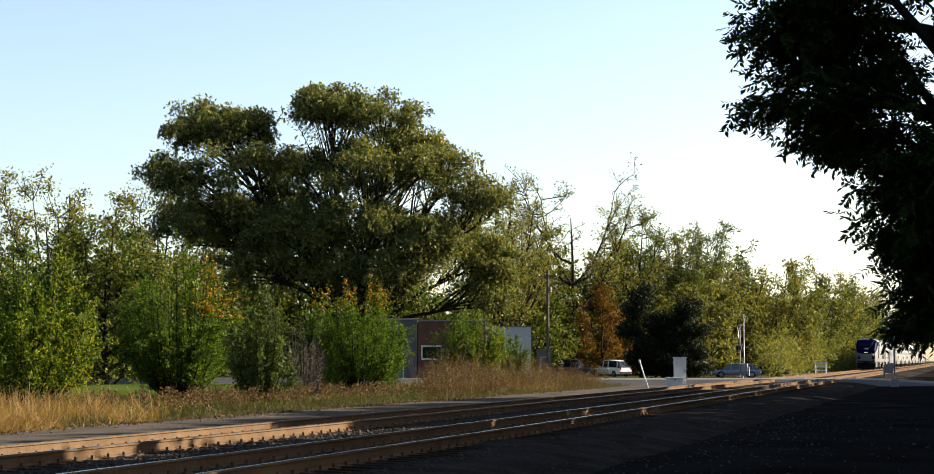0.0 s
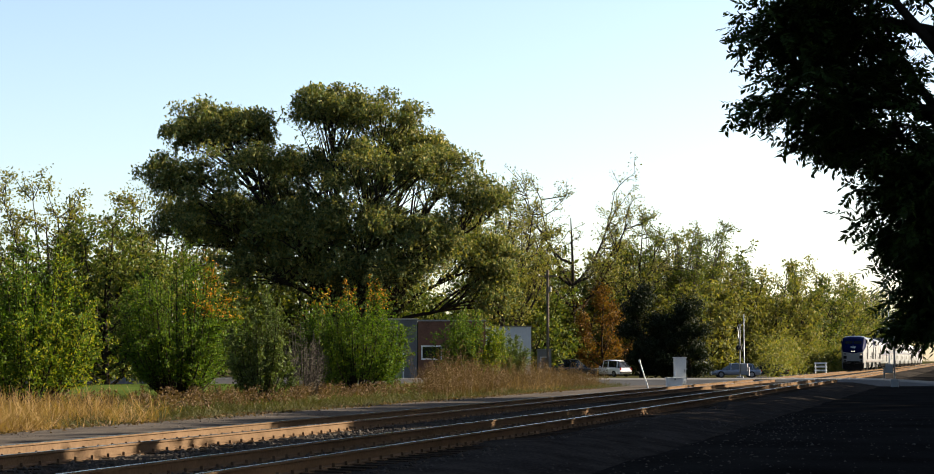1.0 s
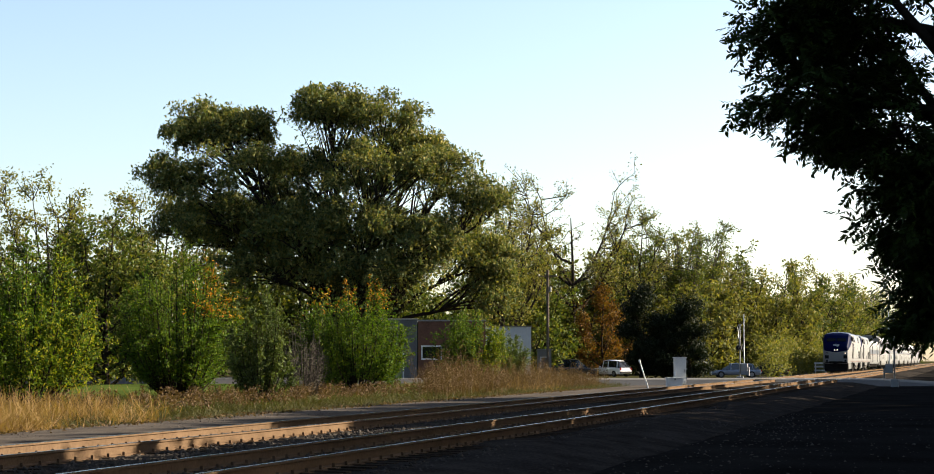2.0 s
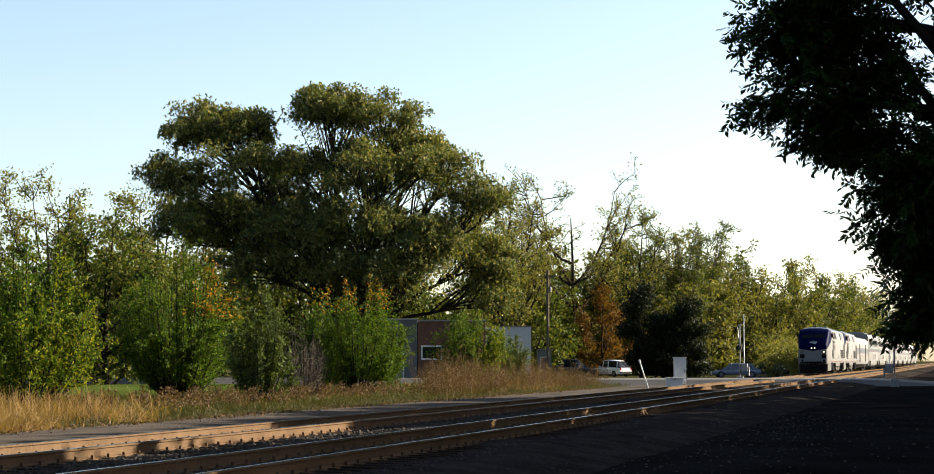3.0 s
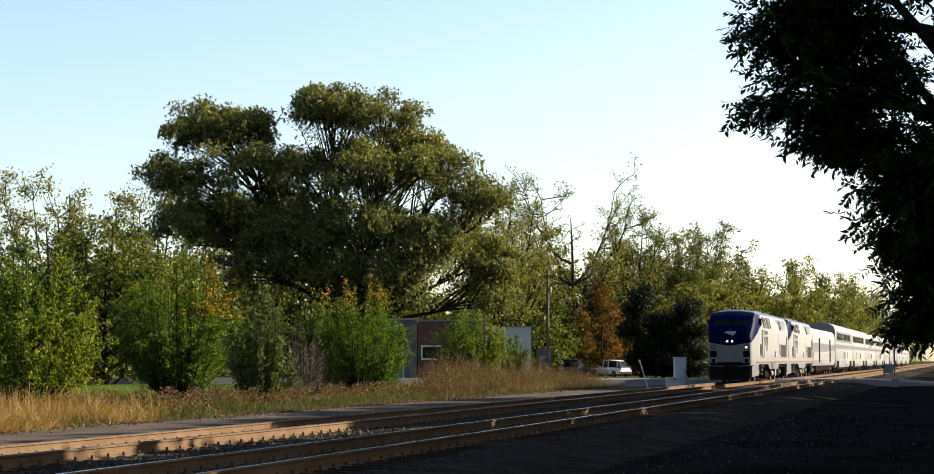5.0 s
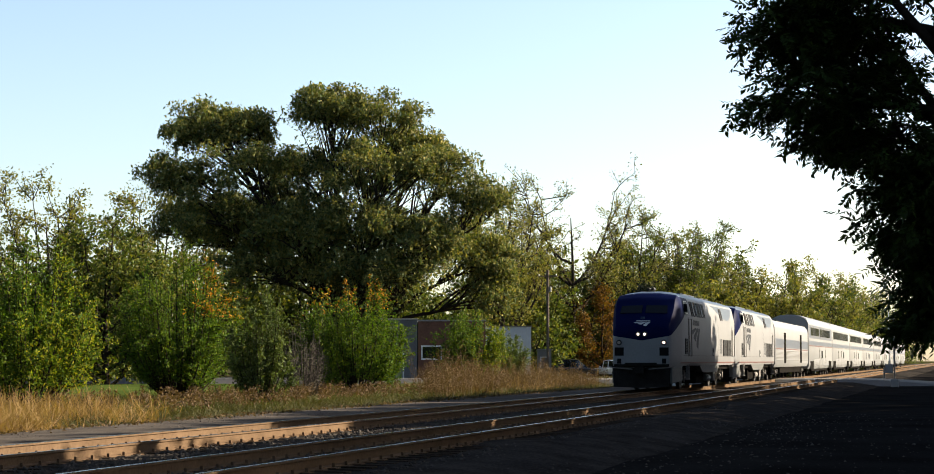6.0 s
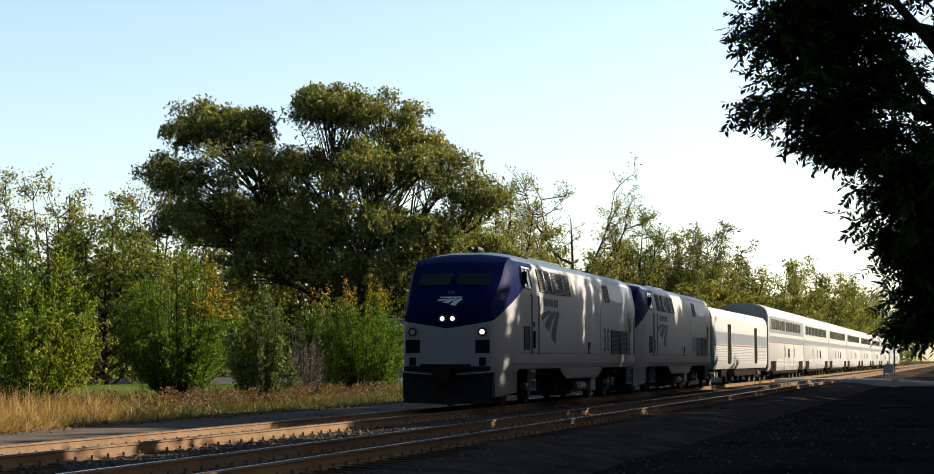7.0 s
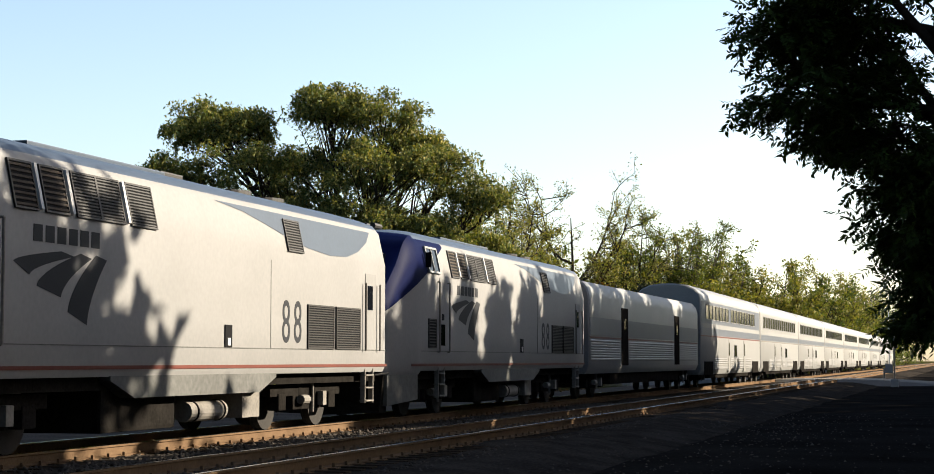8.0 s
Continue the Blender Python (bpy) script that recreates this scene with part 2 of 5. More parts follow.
def plant(name, at, rz, lobes, trunk_r, leaf, bark, leaves, label, category="tree", twigs=26, per=26, size=(0.34, 0.15), spread=0.5, droop=0.0, trunk_top=0.45, seed=1, stems=1, group="", hang=0.0, oval=False, twig_wood=True):
    """A tree: trunk and limbs to each lobe (u, v, z, ru, rv, rz), twigs out to the lobe's skin, leaves in sprays along the twigs."""
    rng = np.random.default_rng(seed)
    root = empty(name, pose(*at, 0, 0, rz))
    tagged(root, label, category, group)
    top = max(l[2] + l[5] for l in lobes)
    paths, sprays, outs = [], [], []
    hz = top * trunk_top
    for k in range(stems):
        off = rng.normal(size=2) * (0.0 if stems == 1 else trunk_r * 3)
        t = np.linspace(0, 1, 7)[:, None]
        end = np.array([rng.normal() * 0.04 * top, rng.normal() * 0.04 * top, hz])
        st = np.array([off[0], off[1], -0.4])
        pts = st + (end - st) * t + np.sin(t * 3) * rng.normal(size=3) * 0.02 * top
        rad = trunk_r * (1.25 - 0.65 * t[:, 0]) * np.where(t[:, 0] == 0, 1.35, 1)
        paths.append((pts, rad))
    for (u, v, z, ru, rv, rzz) in lobes:
        c = np.array([u, v, z], float)
        h0 = min(hz * rng.uniform(0.45, 0.98), max(z - 0.3 * rzz, 0.2 * hz))
        k = paths[rng.integers(stems)][0]
        i = min(int(h0 / max(hz, 0.1) * 6), 5)
        a = k[i] + (k[i + 1] - k[i]) * (h0 / hz * 6 - i if 0 <= h0 / hz * 6 - i <= 1 else 0.5)
        mid = a * 0.45 + c * 0.55 + np.array([0, 0, 0.12 * np.linalg.norm(c[:2] - a[:2])]) + rng.normal(size=3) * 0.05 * top
        limb = bez(a, mid, c, 8)
        lr = trunk_r * 0.42
        paths.append((limb, np.linspace(lr, lr * 0.3, 8)))
        for w in range(twigs):
            d = rng.normal(size=3)
            d /= np.linalg.norm(d)
            d[2] = d[2] if d[2] > -0.35 else d[2] * 0.5
            e = c + d * np.array([ru, rv, rzz]) * rng.uniform(0.62, 1.02)
            s = limb[rng.integers(4, 8)]
            m2 = (s + e) / 2 + np.array([0, 0, 0.1 * np.linalg.norm(e - s)]) + rng.normal(size=3) * 0.06 * ru
            tw = bez(s, m2, e, 5)
            if w % 2 == 0:
                paths.append((tw, np.linspace(lr * 0.26, lr * 0.06, 5)))
            tt = rng.uniform(0.35, 1.08, per)
            q = (1 - tt[:, None]) ** 2 * s + 2 * tt[:, None] * (1 - tt[:, None]) * m2 + tt[:, None] ** 2 * e
            q += rng.normal(size=(per, 3)) * spread * np.array([1, 1, 0.75])
            if droop:
                q[:, 2] -= rng.exponential(droop, per) * np.clip(tt, 0, 1)
            sprays.append(q)
            outs.append(np.repeat(((e - c) / (np.linalg.norm(e - c) + 1e-6))[None], per, 0))
    thick_v, thick_f = tubes([p for p in paths if len(p[0]) > 5])
    thin = [p for p in paths if len(p[0]) <= 5]
    thin_v, thin_f = tubes(thin if twig_wood else thin[:1], 3)
    wood = grid_mesh("trunk", np.concatenate([thick_v, thin_v]), np.concatenate([thick_f, thin_f + len(thick_v)]), bark, True)
    wood.parent = root
    if leaves:
        q = np.concatenate(sprays)
        keep = q[:, 2] > 0.1
        q, o = q[keep], np.concatenate(outs)[keep]
        cards = compound_leaves(rng, q, o, *size) if oval else leaf_cards(rng, q, *size, hang=hang)
        crown = grid_mesh("crown", *cards, leaf)
        crown.parent = root
    return root


def branching_tree(name, at, height, width, leaf, bark, label, seed, limbs=10, subs=6, twigs=5, per=26, size=(0.26, 0.15), spread=0.3, low=0.15, trunk_r=0.28, lift=0.5, category="tree"):
    """A tree by branching: a leader, limbs that sweep up from it, sub-branches, twigs, and leaves along each twig."""
    rng = np.random.default_rng(seed)
    root = tagged(empty(name, pose(*at, 0, 0, rng.uniform(0, 360))), label, category)
    t = np.linspace(0, 1, 8)[:, None]
    bend = rng.normal(size=3) * 0.03 * height * np.array([1, 1, 0])
    leader = np.array([0, 0, -0.4]) + t * np.array([0, 0, height * 0.8]) + np.sin(t * 3.0) * bend
    thick, thin, sprays = [(leader, trunk_r * (1.2 - 1.05 * t[:, 0]))], [], []
    for i in range(limbs):
        f = (i + 0.5) / limbs
        s = leader[min(int(8 * (low * 0.5 + 0.55 * f)), 6)] + rng.normal(size=3) * 0.1
        a = i * 2.4 + rng.uniform(-0.5, 0.5)
        rad = width / 2 * math.sin(math.pi * (0.2 + 0.68 * f)) * rng.uniform(0.75, 1.1)
        out = np.array([math.cos(a), math.sin(a), 0.0])
        e = out * rad + np.array([0, 0, height * (low + 0.12 + (0.84 - low) * f) * rng.uniform(0.94, 1.04)])
        limb = bez(s, s * (1 - lift) + e * lift + out * rad * 0.3 - np.array([0, 0, 0.08 * height]), e, 7) + np.cumsum(rng.normal(size=(7, 3)), 0) * 0.007 * width
        thick.append((limb, np.linspace(trunk_r * 0.5, 0.035, 7)))
        for j in range(subs):
            k = rng.integers(2, 7)
            d = out * rng.uniform(0.1, 0.9) + rng.normal(size=3) * 0.55 + np.array([0, 0, 0.6])
            b = limb[k] + d / np.linalg.norm(d) * width * rng.uniform(0.09, 0.2)
            sub = bez(limb[k], (limb[k] + b) / 2 + rng.normal(size=3) * 0.02 * width, b, 4)
            thin.append((sub, np.linspace(trunk_r * 0.2, 0.03, 4)))
            for _ in range(twigs):
                p = sub[rng.integers(1, 4)]
                d2 = d * 0.5 + rng.normal(size=3) * 0.8 + np.array([0, 0, 0.25])
                q = p + d2 / np.linalg.norm(d2) * width * rng.uniform(0.05, 0.11)
                thin.append((bez(p, (p + q) / 2 + rng.normal(size=3) * 0.05, q, 3), np.array([0.035, 0.028, 0.018])))
                tt = rng.uniform(0.15, 1.1, (per, 1))
                sprays.append(p + (q - p) * tt + rng.normal(size=(per, 3)) * spread * np.array([1, 1, 0.7]))
    v1, f1 = tubes(thick)
    v2, f2 = tubes(thin, 3)
    grid_mesh("trunk", np.concatenate([v1, v2]), np.concatenate([f1, f2 + len(v1)]), bark, True).parent = root
    q = np.concatenate(sprays)
    grid_mesh("crown", *leaf_cards(rng, q[q[:, 2] > 0.1], *size), leaf).parent = root
    return root


def willow(at, rz, lobes, leaf, bark, label, seed, per=180, strands=4):
    """A spreading willow: arching limbs to each lobe, branches to domed clumps on the lobe, hanging strands below each clump."""
    rng = np.random.default_rng(seed)
    root = tagged(empty("willow_tree", pose(*at, 0, 0, rz)), label, "tree")
    t = np.linspace(0, 1, 6)[:, None]
    thick = [(np.array([0, 0, -0.4]) + t * np.array([0.5, 0, 5.6]), 0.95 - 0.35 * t[:, 0])]
    thin, sprays = [], []
    for u, v, z, ru, rv, rh in lobes:
        c = np.array([u, v, z - 0.25 * rh])
        s = np.array([0.2 + u * 0.03, v * 0.03, rng.uniform(2.4, 5.0)])
        far = np.linalg.norm(c[:2])
        mid = s * 0.5 + c * 0.5 + np.array([0, 0, 0.16 * far]) - np.array([u, v, 0]) * 0.08 + rng.normal(size=3) * 0.5
        limb = bez(s, mid, c, 11) + np.cumsum(rng.normal(size=(11, 3)), 0) * 0.09
        thick.append((limb, np.linspace(0.25, 0.07, 11)))
        h = rng.normal(size=(700, 3))
        h /= np.linalg.norm(h, axis=1)[:, None]
        sprays.append(np.array([u, v, z]) + h * np.array([ru, rv, rh]) * rng.random((700, 1)) ** 0.4)
        for k in range(int(10 + ru * 3.4)):
            d = rng.normal(size=3)
            d /= np.linalg.norm(d)
            d[2] = d[2] if d[2] > -0.3 else -d[2]
            e = np.array([u, v, z]) + d * np.array([ru, rv, rh]) * rng.uniform(0.45, 1.0)
            p = limb[rng.integers(6, 11)]
            br = bez(p, (p + e) / 2 + np.array([0, 0, 0.12 * np.linalg.norm(e - p)]), e, 6) + rng.normal(size=(6, 3)) * 0.05
            thick.append((br, np.linspace(0.08, 0.02, 6)))
            r = rng.uniform(0.8, 1.5)
            h = rng.normal(size=(per, 3))
            h /= np.linalg.norm(h, axis=1)[:, None]
            h[:, 2] = np.where(h[:, 2] < -0.5, -h[:, 2], h[:, 2])
            sprays.append(e + h * r * rng.random((per, 1)) ** 0.55 * np.array([1.1, 1.1, 0.9]))
            for _ in range(strands):
                a, g = rng.uniform(0, 6.28), r * rng.uniform(0.5, 1.2)
                top = e + np.array([math.cos(a) * g, math.sin(a) * g, rng.uniform(-0.1, 0.35)])
                ln = rng.uniform(0.3, 1.2)
                y = np.linspace(0, 1, 16)[:, None]
                low = top + np.array([math.cos(a) * 0.25, math.sin(a) * 0.25, -ln])
                st = top + (low - top) * y + rng.normal(size=(16, 3)) * 0.07
                sprays.append(st)
                thin.append((np.stack([e, top, low]), np.array([0.025, 0.02, 0.012])))
    v1, f1 = tubes(thick)
    v2, f2 = tubes(thin, 3)
    grid_mesh("trunk", np.concatenate([v1, v2]), np.concatenate([f1, f2 + len(v1)]), bark, True).parent = root
    q = np.concatenate(sprays)
    grid_mesh("crown", *leaf_cards(rng, q[q[:, 2] > 0.4], 0.34, 0.14, hang=0.7), leaf).parent = root
    return root


def crown_lobes(seed, height, width, n=8, low=0.3, depth=None):
    """Overlapping lobes that fill an egg-shaped crown."""
    rng = np.random.default_rng(seed)
    out, depth = [], depth or width
    for i in range(n):
        f = (i + 0.5) / n
        z = height * (low + (0.93 - low) * f)
        w = math.sin(math.pi * min(0.18 + 0.74 * f, 1)) ** 0.8
        a = i * 2.4 + rng.uniform(-0.4, 0.4)
        r = width * 0.29 * rng.uniform(0.85, 1.2)
        d = max(width / 2 * w - r * 0.55, 0) * rng.uniform(0.75, 1.15)
        out.append((math.cos(a) * d, math.sin(a) * d * depth / width, min(z, height - r * 0.7), r, r * depth / width, r * 0.8))
    return out


def shoots(name, at, height, width, leaf, label, seed, n_stems=60, per=150, size=(0.125, 0.055), low=0.2, side_twigs=7, extra=None, bare=False, bark=None, leafy=1.0, category="shrub"):
    """A multi-stemmed shrub: whips that fan up from the root, leafy from near the ground."""
    rng = np.random.default_rng(seed)
    root = tagged(empty(name, pose(*at)), label, category)
    paths, q, tip = [], [], []
    for k in range(n_stems):
        a = rng.uniform(0, 2 * math.pi)
        rr = width / 2 * math.sqrt(rng.uniform(0.0, 1.0))
        h = height * (1 - 0.42 * (rr / (width / 2)) ** 2) * (1.08 - 0.5 * rng.random() ** 1.6) * (1 + 0.10 * math.sin(3 * a + seed))
        rr *= 1 + 0.16 * math.sin(2 * a + seed * 1.7) + rng.normal() * 0.08
        b0 = np.array([math.cos(a) * rr * 0.13, math.sin(a) * rr * 0.13, -0.1])
        e = np.array([math.cos(a) * rr, math.sin(a) * rr, h])
        m = np.array([math.cos(a) * rr * 0.95, math.sin(a) * rr * 0.95, h * 0.4])
        pts = bez(b0, m, e, 7)
        paths.append((pts, np.linspace(0.028, 0.006, 7) * (height / 4)))
        nl = int(per * leafy)
        t = rng.uniform(low, 1.0, nl)[:, None] ** 0.8
        p = (1 - t) ** 2 * b0 + 2 * t * (1 - t) * m + t * t * e
        s = 0.04 * width * (1.15 - 0.85 * t)
        p = p + rng.normal(size=p.shape) * s * np.array([1, 1, 0.8])
        # short side twigs that stick out past the outline
        for j in range(side_twigs):
            t0 = rng.uniform(0.25, 0.95)
            s0 = (1 - t0) ** 2 * b0 + 2 * t0 * (1 - t0) * m + t0 * t0 * e
            d = np.array([math.cos(a) + rng.normal() * 0.7, math.sin(a) + rng.normal() * 0.7, rng.uniform(0.0, 0.9)])
            e0 = s0 + d / np.linalg.norm(d) * width * rng.uniform(0.06, 0.24)
            paths.append((bez(s0, (s0 + e0) / 2, e0, 3), np.array([0.01, 0.007, 0.004]) * (height / 4)))
            tt = rng.uniform(0, 1.05, int(per * leafy / 8) + 1)[:, None]
            p = np.concatenate([p, s0 + (e0 - s0) * tt + rng.normal(size=(len(tt), 3)) * 0.05])
        q.append(p)
    wood = grid_mesh("branchwork", *tubes(paths, 5), bark or M_BARK, True)
    wood.parent = root
    if not bare:
        q = np.concatenate(q)
        q = q[q[:, 2] > 0.15]
        if extra:
            pick = extra[1](q, rng)
            grid_mesh("turning_sprays", *leaf_cards(rng, q[pick], *size), extra[0]).parent = root
            q = q[~pick]
        grid_mesh("foliage", *leaf_cards(rng, q, *size), leaf).parent = root
    return root


def blades(rng, xy, z0, h, w, lean=0.35, seedhead=False):
    """Grass stalks: thin bent blades of two quads each."""
    n = len(xy)
    a = rng.uniform(0, 2 * math.pi, n)
    side = np.stack([np.cos(a), np.sin(a), np.zeros(n)], 1)
    b = np.column_stack([xy, np.broadcast_to(z0, (n,))])
    hh = h * rng.uniform(0.5, 1.15, (n, 1))
    tilt = rng.normal(size=(n, 3)) * lean
    tilt[:, 2] = 1
    tilt2 = tilt + rng.normal(size=(n, 3)) * lean * 1.2
    mid, top = b + tilt * hh * 0.55, b + tilt * hh * 0.55 + tilt2 * hh * 0.45
    W = w * rng.uniform(0.6, 1.4, (n, 1))
    k = 2.2 if seedhead else 0.9
    v = np.stack([b - side * W / 2, b + side * W / 2, mid + side * W / 2 * k, mid - side * W / 2 * k, top + side * W * 0.12, top - side * W * 0.12], 1).reshape(-1, 3)
    i = np.arange(n)[:, None] * 6
    f = np.concatenate([i + np.array([[0, 1, 2, 3]]), i + np.array([[3, 2, 4, 5]])])
    return v, f


def plumes(rng, xy, z0, h, n=26, size=(0.09, 0.045), spread=0.12):
    """Feathery weed heads: small chaff round the upper part of each stalk."""
    k = len(xy)
    hh = h * rng.uniform(0.55, 1.15, (k, 1))
    t = 0.35 + 0.65 * rng.random((k, n)) ** 0.8
    lean = rng.normal(size=(k, 2)) * 0.12
    x = xy[:, :1] + lean[:, :1] * hh * t + rng.normal(size=(k, n)) * spread * (1.25 - t)
    y = xy[:, 1:] + lean[:, 1:] * hh * t + rng.normal(size=(k, n)) * spread * (1.25 - t)
    return leaf_cards(rng, np.stack([x, y, z0 + hh * t], -1).reshape(-1, 3), *size, up=0.0, hang=-0.8)


def scatter(rng, n, x0, x1, y0, y1):
    return np.column_stack([rng.uniform(x0, x1, n), rng.uniform(y0, y1, n)])


# ---- ground and tracks ----
NEAR_Y, FAR_Y = 9.32, 13.53
GZ = -0.45


def strip(name, profile, xs, material, label, jitter=0.0, seed=3):
    """A long surface along the track: profile of (y, z), stations xs."""
    rng = np.random.default_rng(seed)
    p = np.array(profile, float)
    v = np.array([[x, y, z] for x in xs for y, z in p])
    if jitter:
        v[:, 1:] += rng.normal(size=(len(v), 2)) * jitter
    n, m = len(xs), len(p)
    f = [[i * m + j, (i + 1) * m + j, (i + 1) * m + j + 1, i * m + j + 1] for i in range(n - 1) for j in range(m - 1)]
    ob = grid_mesh(name, v, f, material, True)
    return tagged(ob, label, "ground", kind="structure")


bm = bmesh.new()
bmesh.ops.create_grid(bm, x_segments=2, y_segments=2, size=2600)
bmesh.ops.translate(bm, verts=bm.verts, vec=(900, 0, GZ - 0.02))
tagged(link_bm("ground", bm, M_GROUND), "dry patchy ground reaching the horizon", "ground", kind="structure")
XS = [-60, -20] + [2.0 * i for i in range(0, 90)] + [180 + 10 * i for i in range(0, 60)] + [800, 1000, 1400]
strip("ballast", [(5.6, -0.47), (6.9, -0.25), (7.5, -0.2), (10.9, -0.2), (11.4, -0.27), (12.0, -0.2), (15.0, -0.2), (15.6, -0.24), (17.2, -0.43)], XS, M_BALLAST, "grey crushed-stone bed under both tracks", 0.015)
strip("shoulder", [(17.0, -0.43), (19.0, -0.43), (21.0, -0.44), (22.4, -0.455)], XS, M_CINDER, "bare cinder strip beside the far track", 0.008)
strip("lot", [(-60, -0.42), (-20, -0.40), (-5, -0.41), (2, -0.43), (5.7, -0.458)], XS, M_LOT, "gravel lot beside the tracks, coloured dark for its shade", 0.006)
strip("lawn", [(34, -0.452), (44, -0.44), (60, -0.44)], [-40 + 20 * i for i in range(10)], M_LAWN, "mown lawn behind the shrubs")
strip("road", [(60.5, -0.44), (68, -0.43)], [-60 + 20 * i for i in range(9)], M_ROAD, "pale worn street behind the shrubs")


def rail_curve(y):
    """One rail: foot, web and head, the head's top as a second piece of surface."""
    prof = [(-0.07, -0.185), (0.07, -0.185), (0.07, -0.172), (0.012, -0.15), (0.012, -0.045), (0.037, -0.035), (0.037, -0.006), (-0.037, -0.006), (-0.037, -0.035), (-0.012, -0.045), (-0.012, -0.15), (-0.07, -0.172)]
    bm = bmesh.new()
    xs = [-40, 0, 40, 80, 120, 160, 200, 300, 500, 880]
    rings = [[bm.verts.new((x, y + a, b)) for a, b in prof] for x in xs]
    for r, s in zip(rings, rings[1:]):
        for j in range(len(prof)):
            bm.faces.new((r[j], r[(j + 1) % 12], s[(j + 1) % 12], s[j]))
    bmesh.ops.recalc_face_normals(bm, faces=bm.faces)
    return bm


def track(name, yc, label):
    root = tagged(empty(name, pose(0, yc, 0)), label, "railway track", kind="structure")
    for s in (-1, 1):
        r = part("rail", rail_curve(s * 0.7525), M_RUST, root)
        head = bmesh.new()
        box(head, -40, 880, s * 0.7525 - 0.034, s * 0.7525 + 0.034, -0.0065, 0.0)
        part("running_surface", head, M_RAILTOP, r, "bright worn steel top of the rail")
    return root


TRACK_NEAR = track("near_track", NEAR_Y, "rusty railway track with shiny rail heads in shade")
TRACK_FAR = track("far_track", FAR_Y, "rusty railway track with sunlit rail webs")

# ---- planting along the far side ----
RZ = -74.65


def spot(x, y, z=GZ):
    return (x, y, z)


W = [(-12.0, 1, 20.6, 3.6, 4.0, 2.6), (-2.8, 3, 22.6, 3.2, 3.5, 2.6), (0.0, -6, 11.5, 4.2, 3.0, 3.2), (4.5, -6, 10.5, 4.0, 3.0, 3.0), (-5.0, -6, 11.0, 4.5, 3.0, 3.2), (1.0, -6, 8.0, 5.0, 3.0, 2.6), (-11.0, -4, 13.0, 4.5, 3.5, 3.0), (-12.67, 1, 20.1, 4.4, 4.5, 3.2), (-15.45, -2, 15.9, 3.2, 4, 2.4), (-8.65, -3, 16.1, 5.2, 5, 3.6), (-2.78, 3, 22.1, 3.5, 4, 3.2), (-9.48, 3, 20.5, 2.6, 3, 2.4), (1.9, 2, 21.0, 4.2, 5, 3.0), (7.0, -1, 16.9, 3.8, 4.2, 2.6), (2.06, -4, 15.9, 5.6, 5, 3.8), (-4.02, 4, 16.3, 5.0, 5, 3.4), (4.6, 3, 19.2, 2.6, 3, 2.2), (-2.06, -3, 11.3, 7.0, 6, 3.4), (-10.3, 2, 11.3, 5.6, 6, 3.0), (6.08, 3, 11.3, 5.4, 5, 3.4), (10.09, -2, 14.1, 2.6, 4, 2.6), (-6.18, 0, 13.3, 4.5, 4, 3.0), (-14.42, 3, 12.3, 3.4, 4, 2.8), (9.89, 1, 9.7, 3.0, 4, 3.2), (-6.7, -4, 8.5, 5.0, 4, 2.6), (3.6, -5, 8.3, 5.5, 4, 2.8), (1.54, 2, 17.7, 4.0, 4, 3.0), (10.71, 0, 6.7, 2.6, 3, 3.4)]
willow(spot(142.5, 48.3), RZ, W, L_WILLOW, M_BARK, "huge spreading willow with drooping olive-green sprays", 4)

LEFT = [((152, 82.5), 19.0, 15, 21, L_YELLOW), ((158, 74), 18.0, 11, 22, L_YELLOW), ((140, 92), 16.0, 10, 23, L_WOOD), ((120, 60), 12.0, 8, 24, L_WOOD), ((175, 84), 15, 12, 25, L_WOOD), ((130, 74), 11, 9, 26, L_WOOD)]
for (x, y), h, w, sd, lf in LEFT:
    branching_tree("shade_tree", spot(x, y), h, w, lf, M_BARK, "tall airy tree with yellowing leaves" if lf is L_YELLOW else "full green tree behind the lawn", sd, 15, 8, 5, 24, (0.3, 0.18), 0.42, 0.12)

BARE, OPEN = "half-bare tree with fine upright branches", "open-crowned green tree in a row"
EDGE, FULL = "rounded yellow-green tree at the wood edge", "full green tree beside the track"
AIRY = [((207, 44.3), 23.4, 21, 231, L_YELLOW, BARE, M_BARK, 24), ((182, 45.9), 20.6, 9, 32, L_YELLOW, BARE, M_BARK, 14), ((196, 48.4), 19.0, 8, 45, L_YELLOW, BARE, M_BARK, 16),
        ((222, 39.8), 19.5, 9, 46, L_WOOD, OPEN, M_BARK, 16), ((229, 36.4), 20.6, 11, 33, L_WOOD, OPEN, M_BARK_PALE, 18), ((236, 31.8), 20.2, 11, 34, L_WOOD, OPEN, M_BARK_PALE, 18), ((226, 34.2), 18.5, 8, 47, L_WOOD, OPEN, M_BARK_PALE, 18)]
for (x, y), h, w, sd, lf, lab, bk, pr in AIRY:
    branching_tree("woodland_tree", spot(x, y), h, w, lf, bk, lab, sd, 16, 9, 5, pr, (0.26, 0.14), 0.3, 0.22, 0.34)
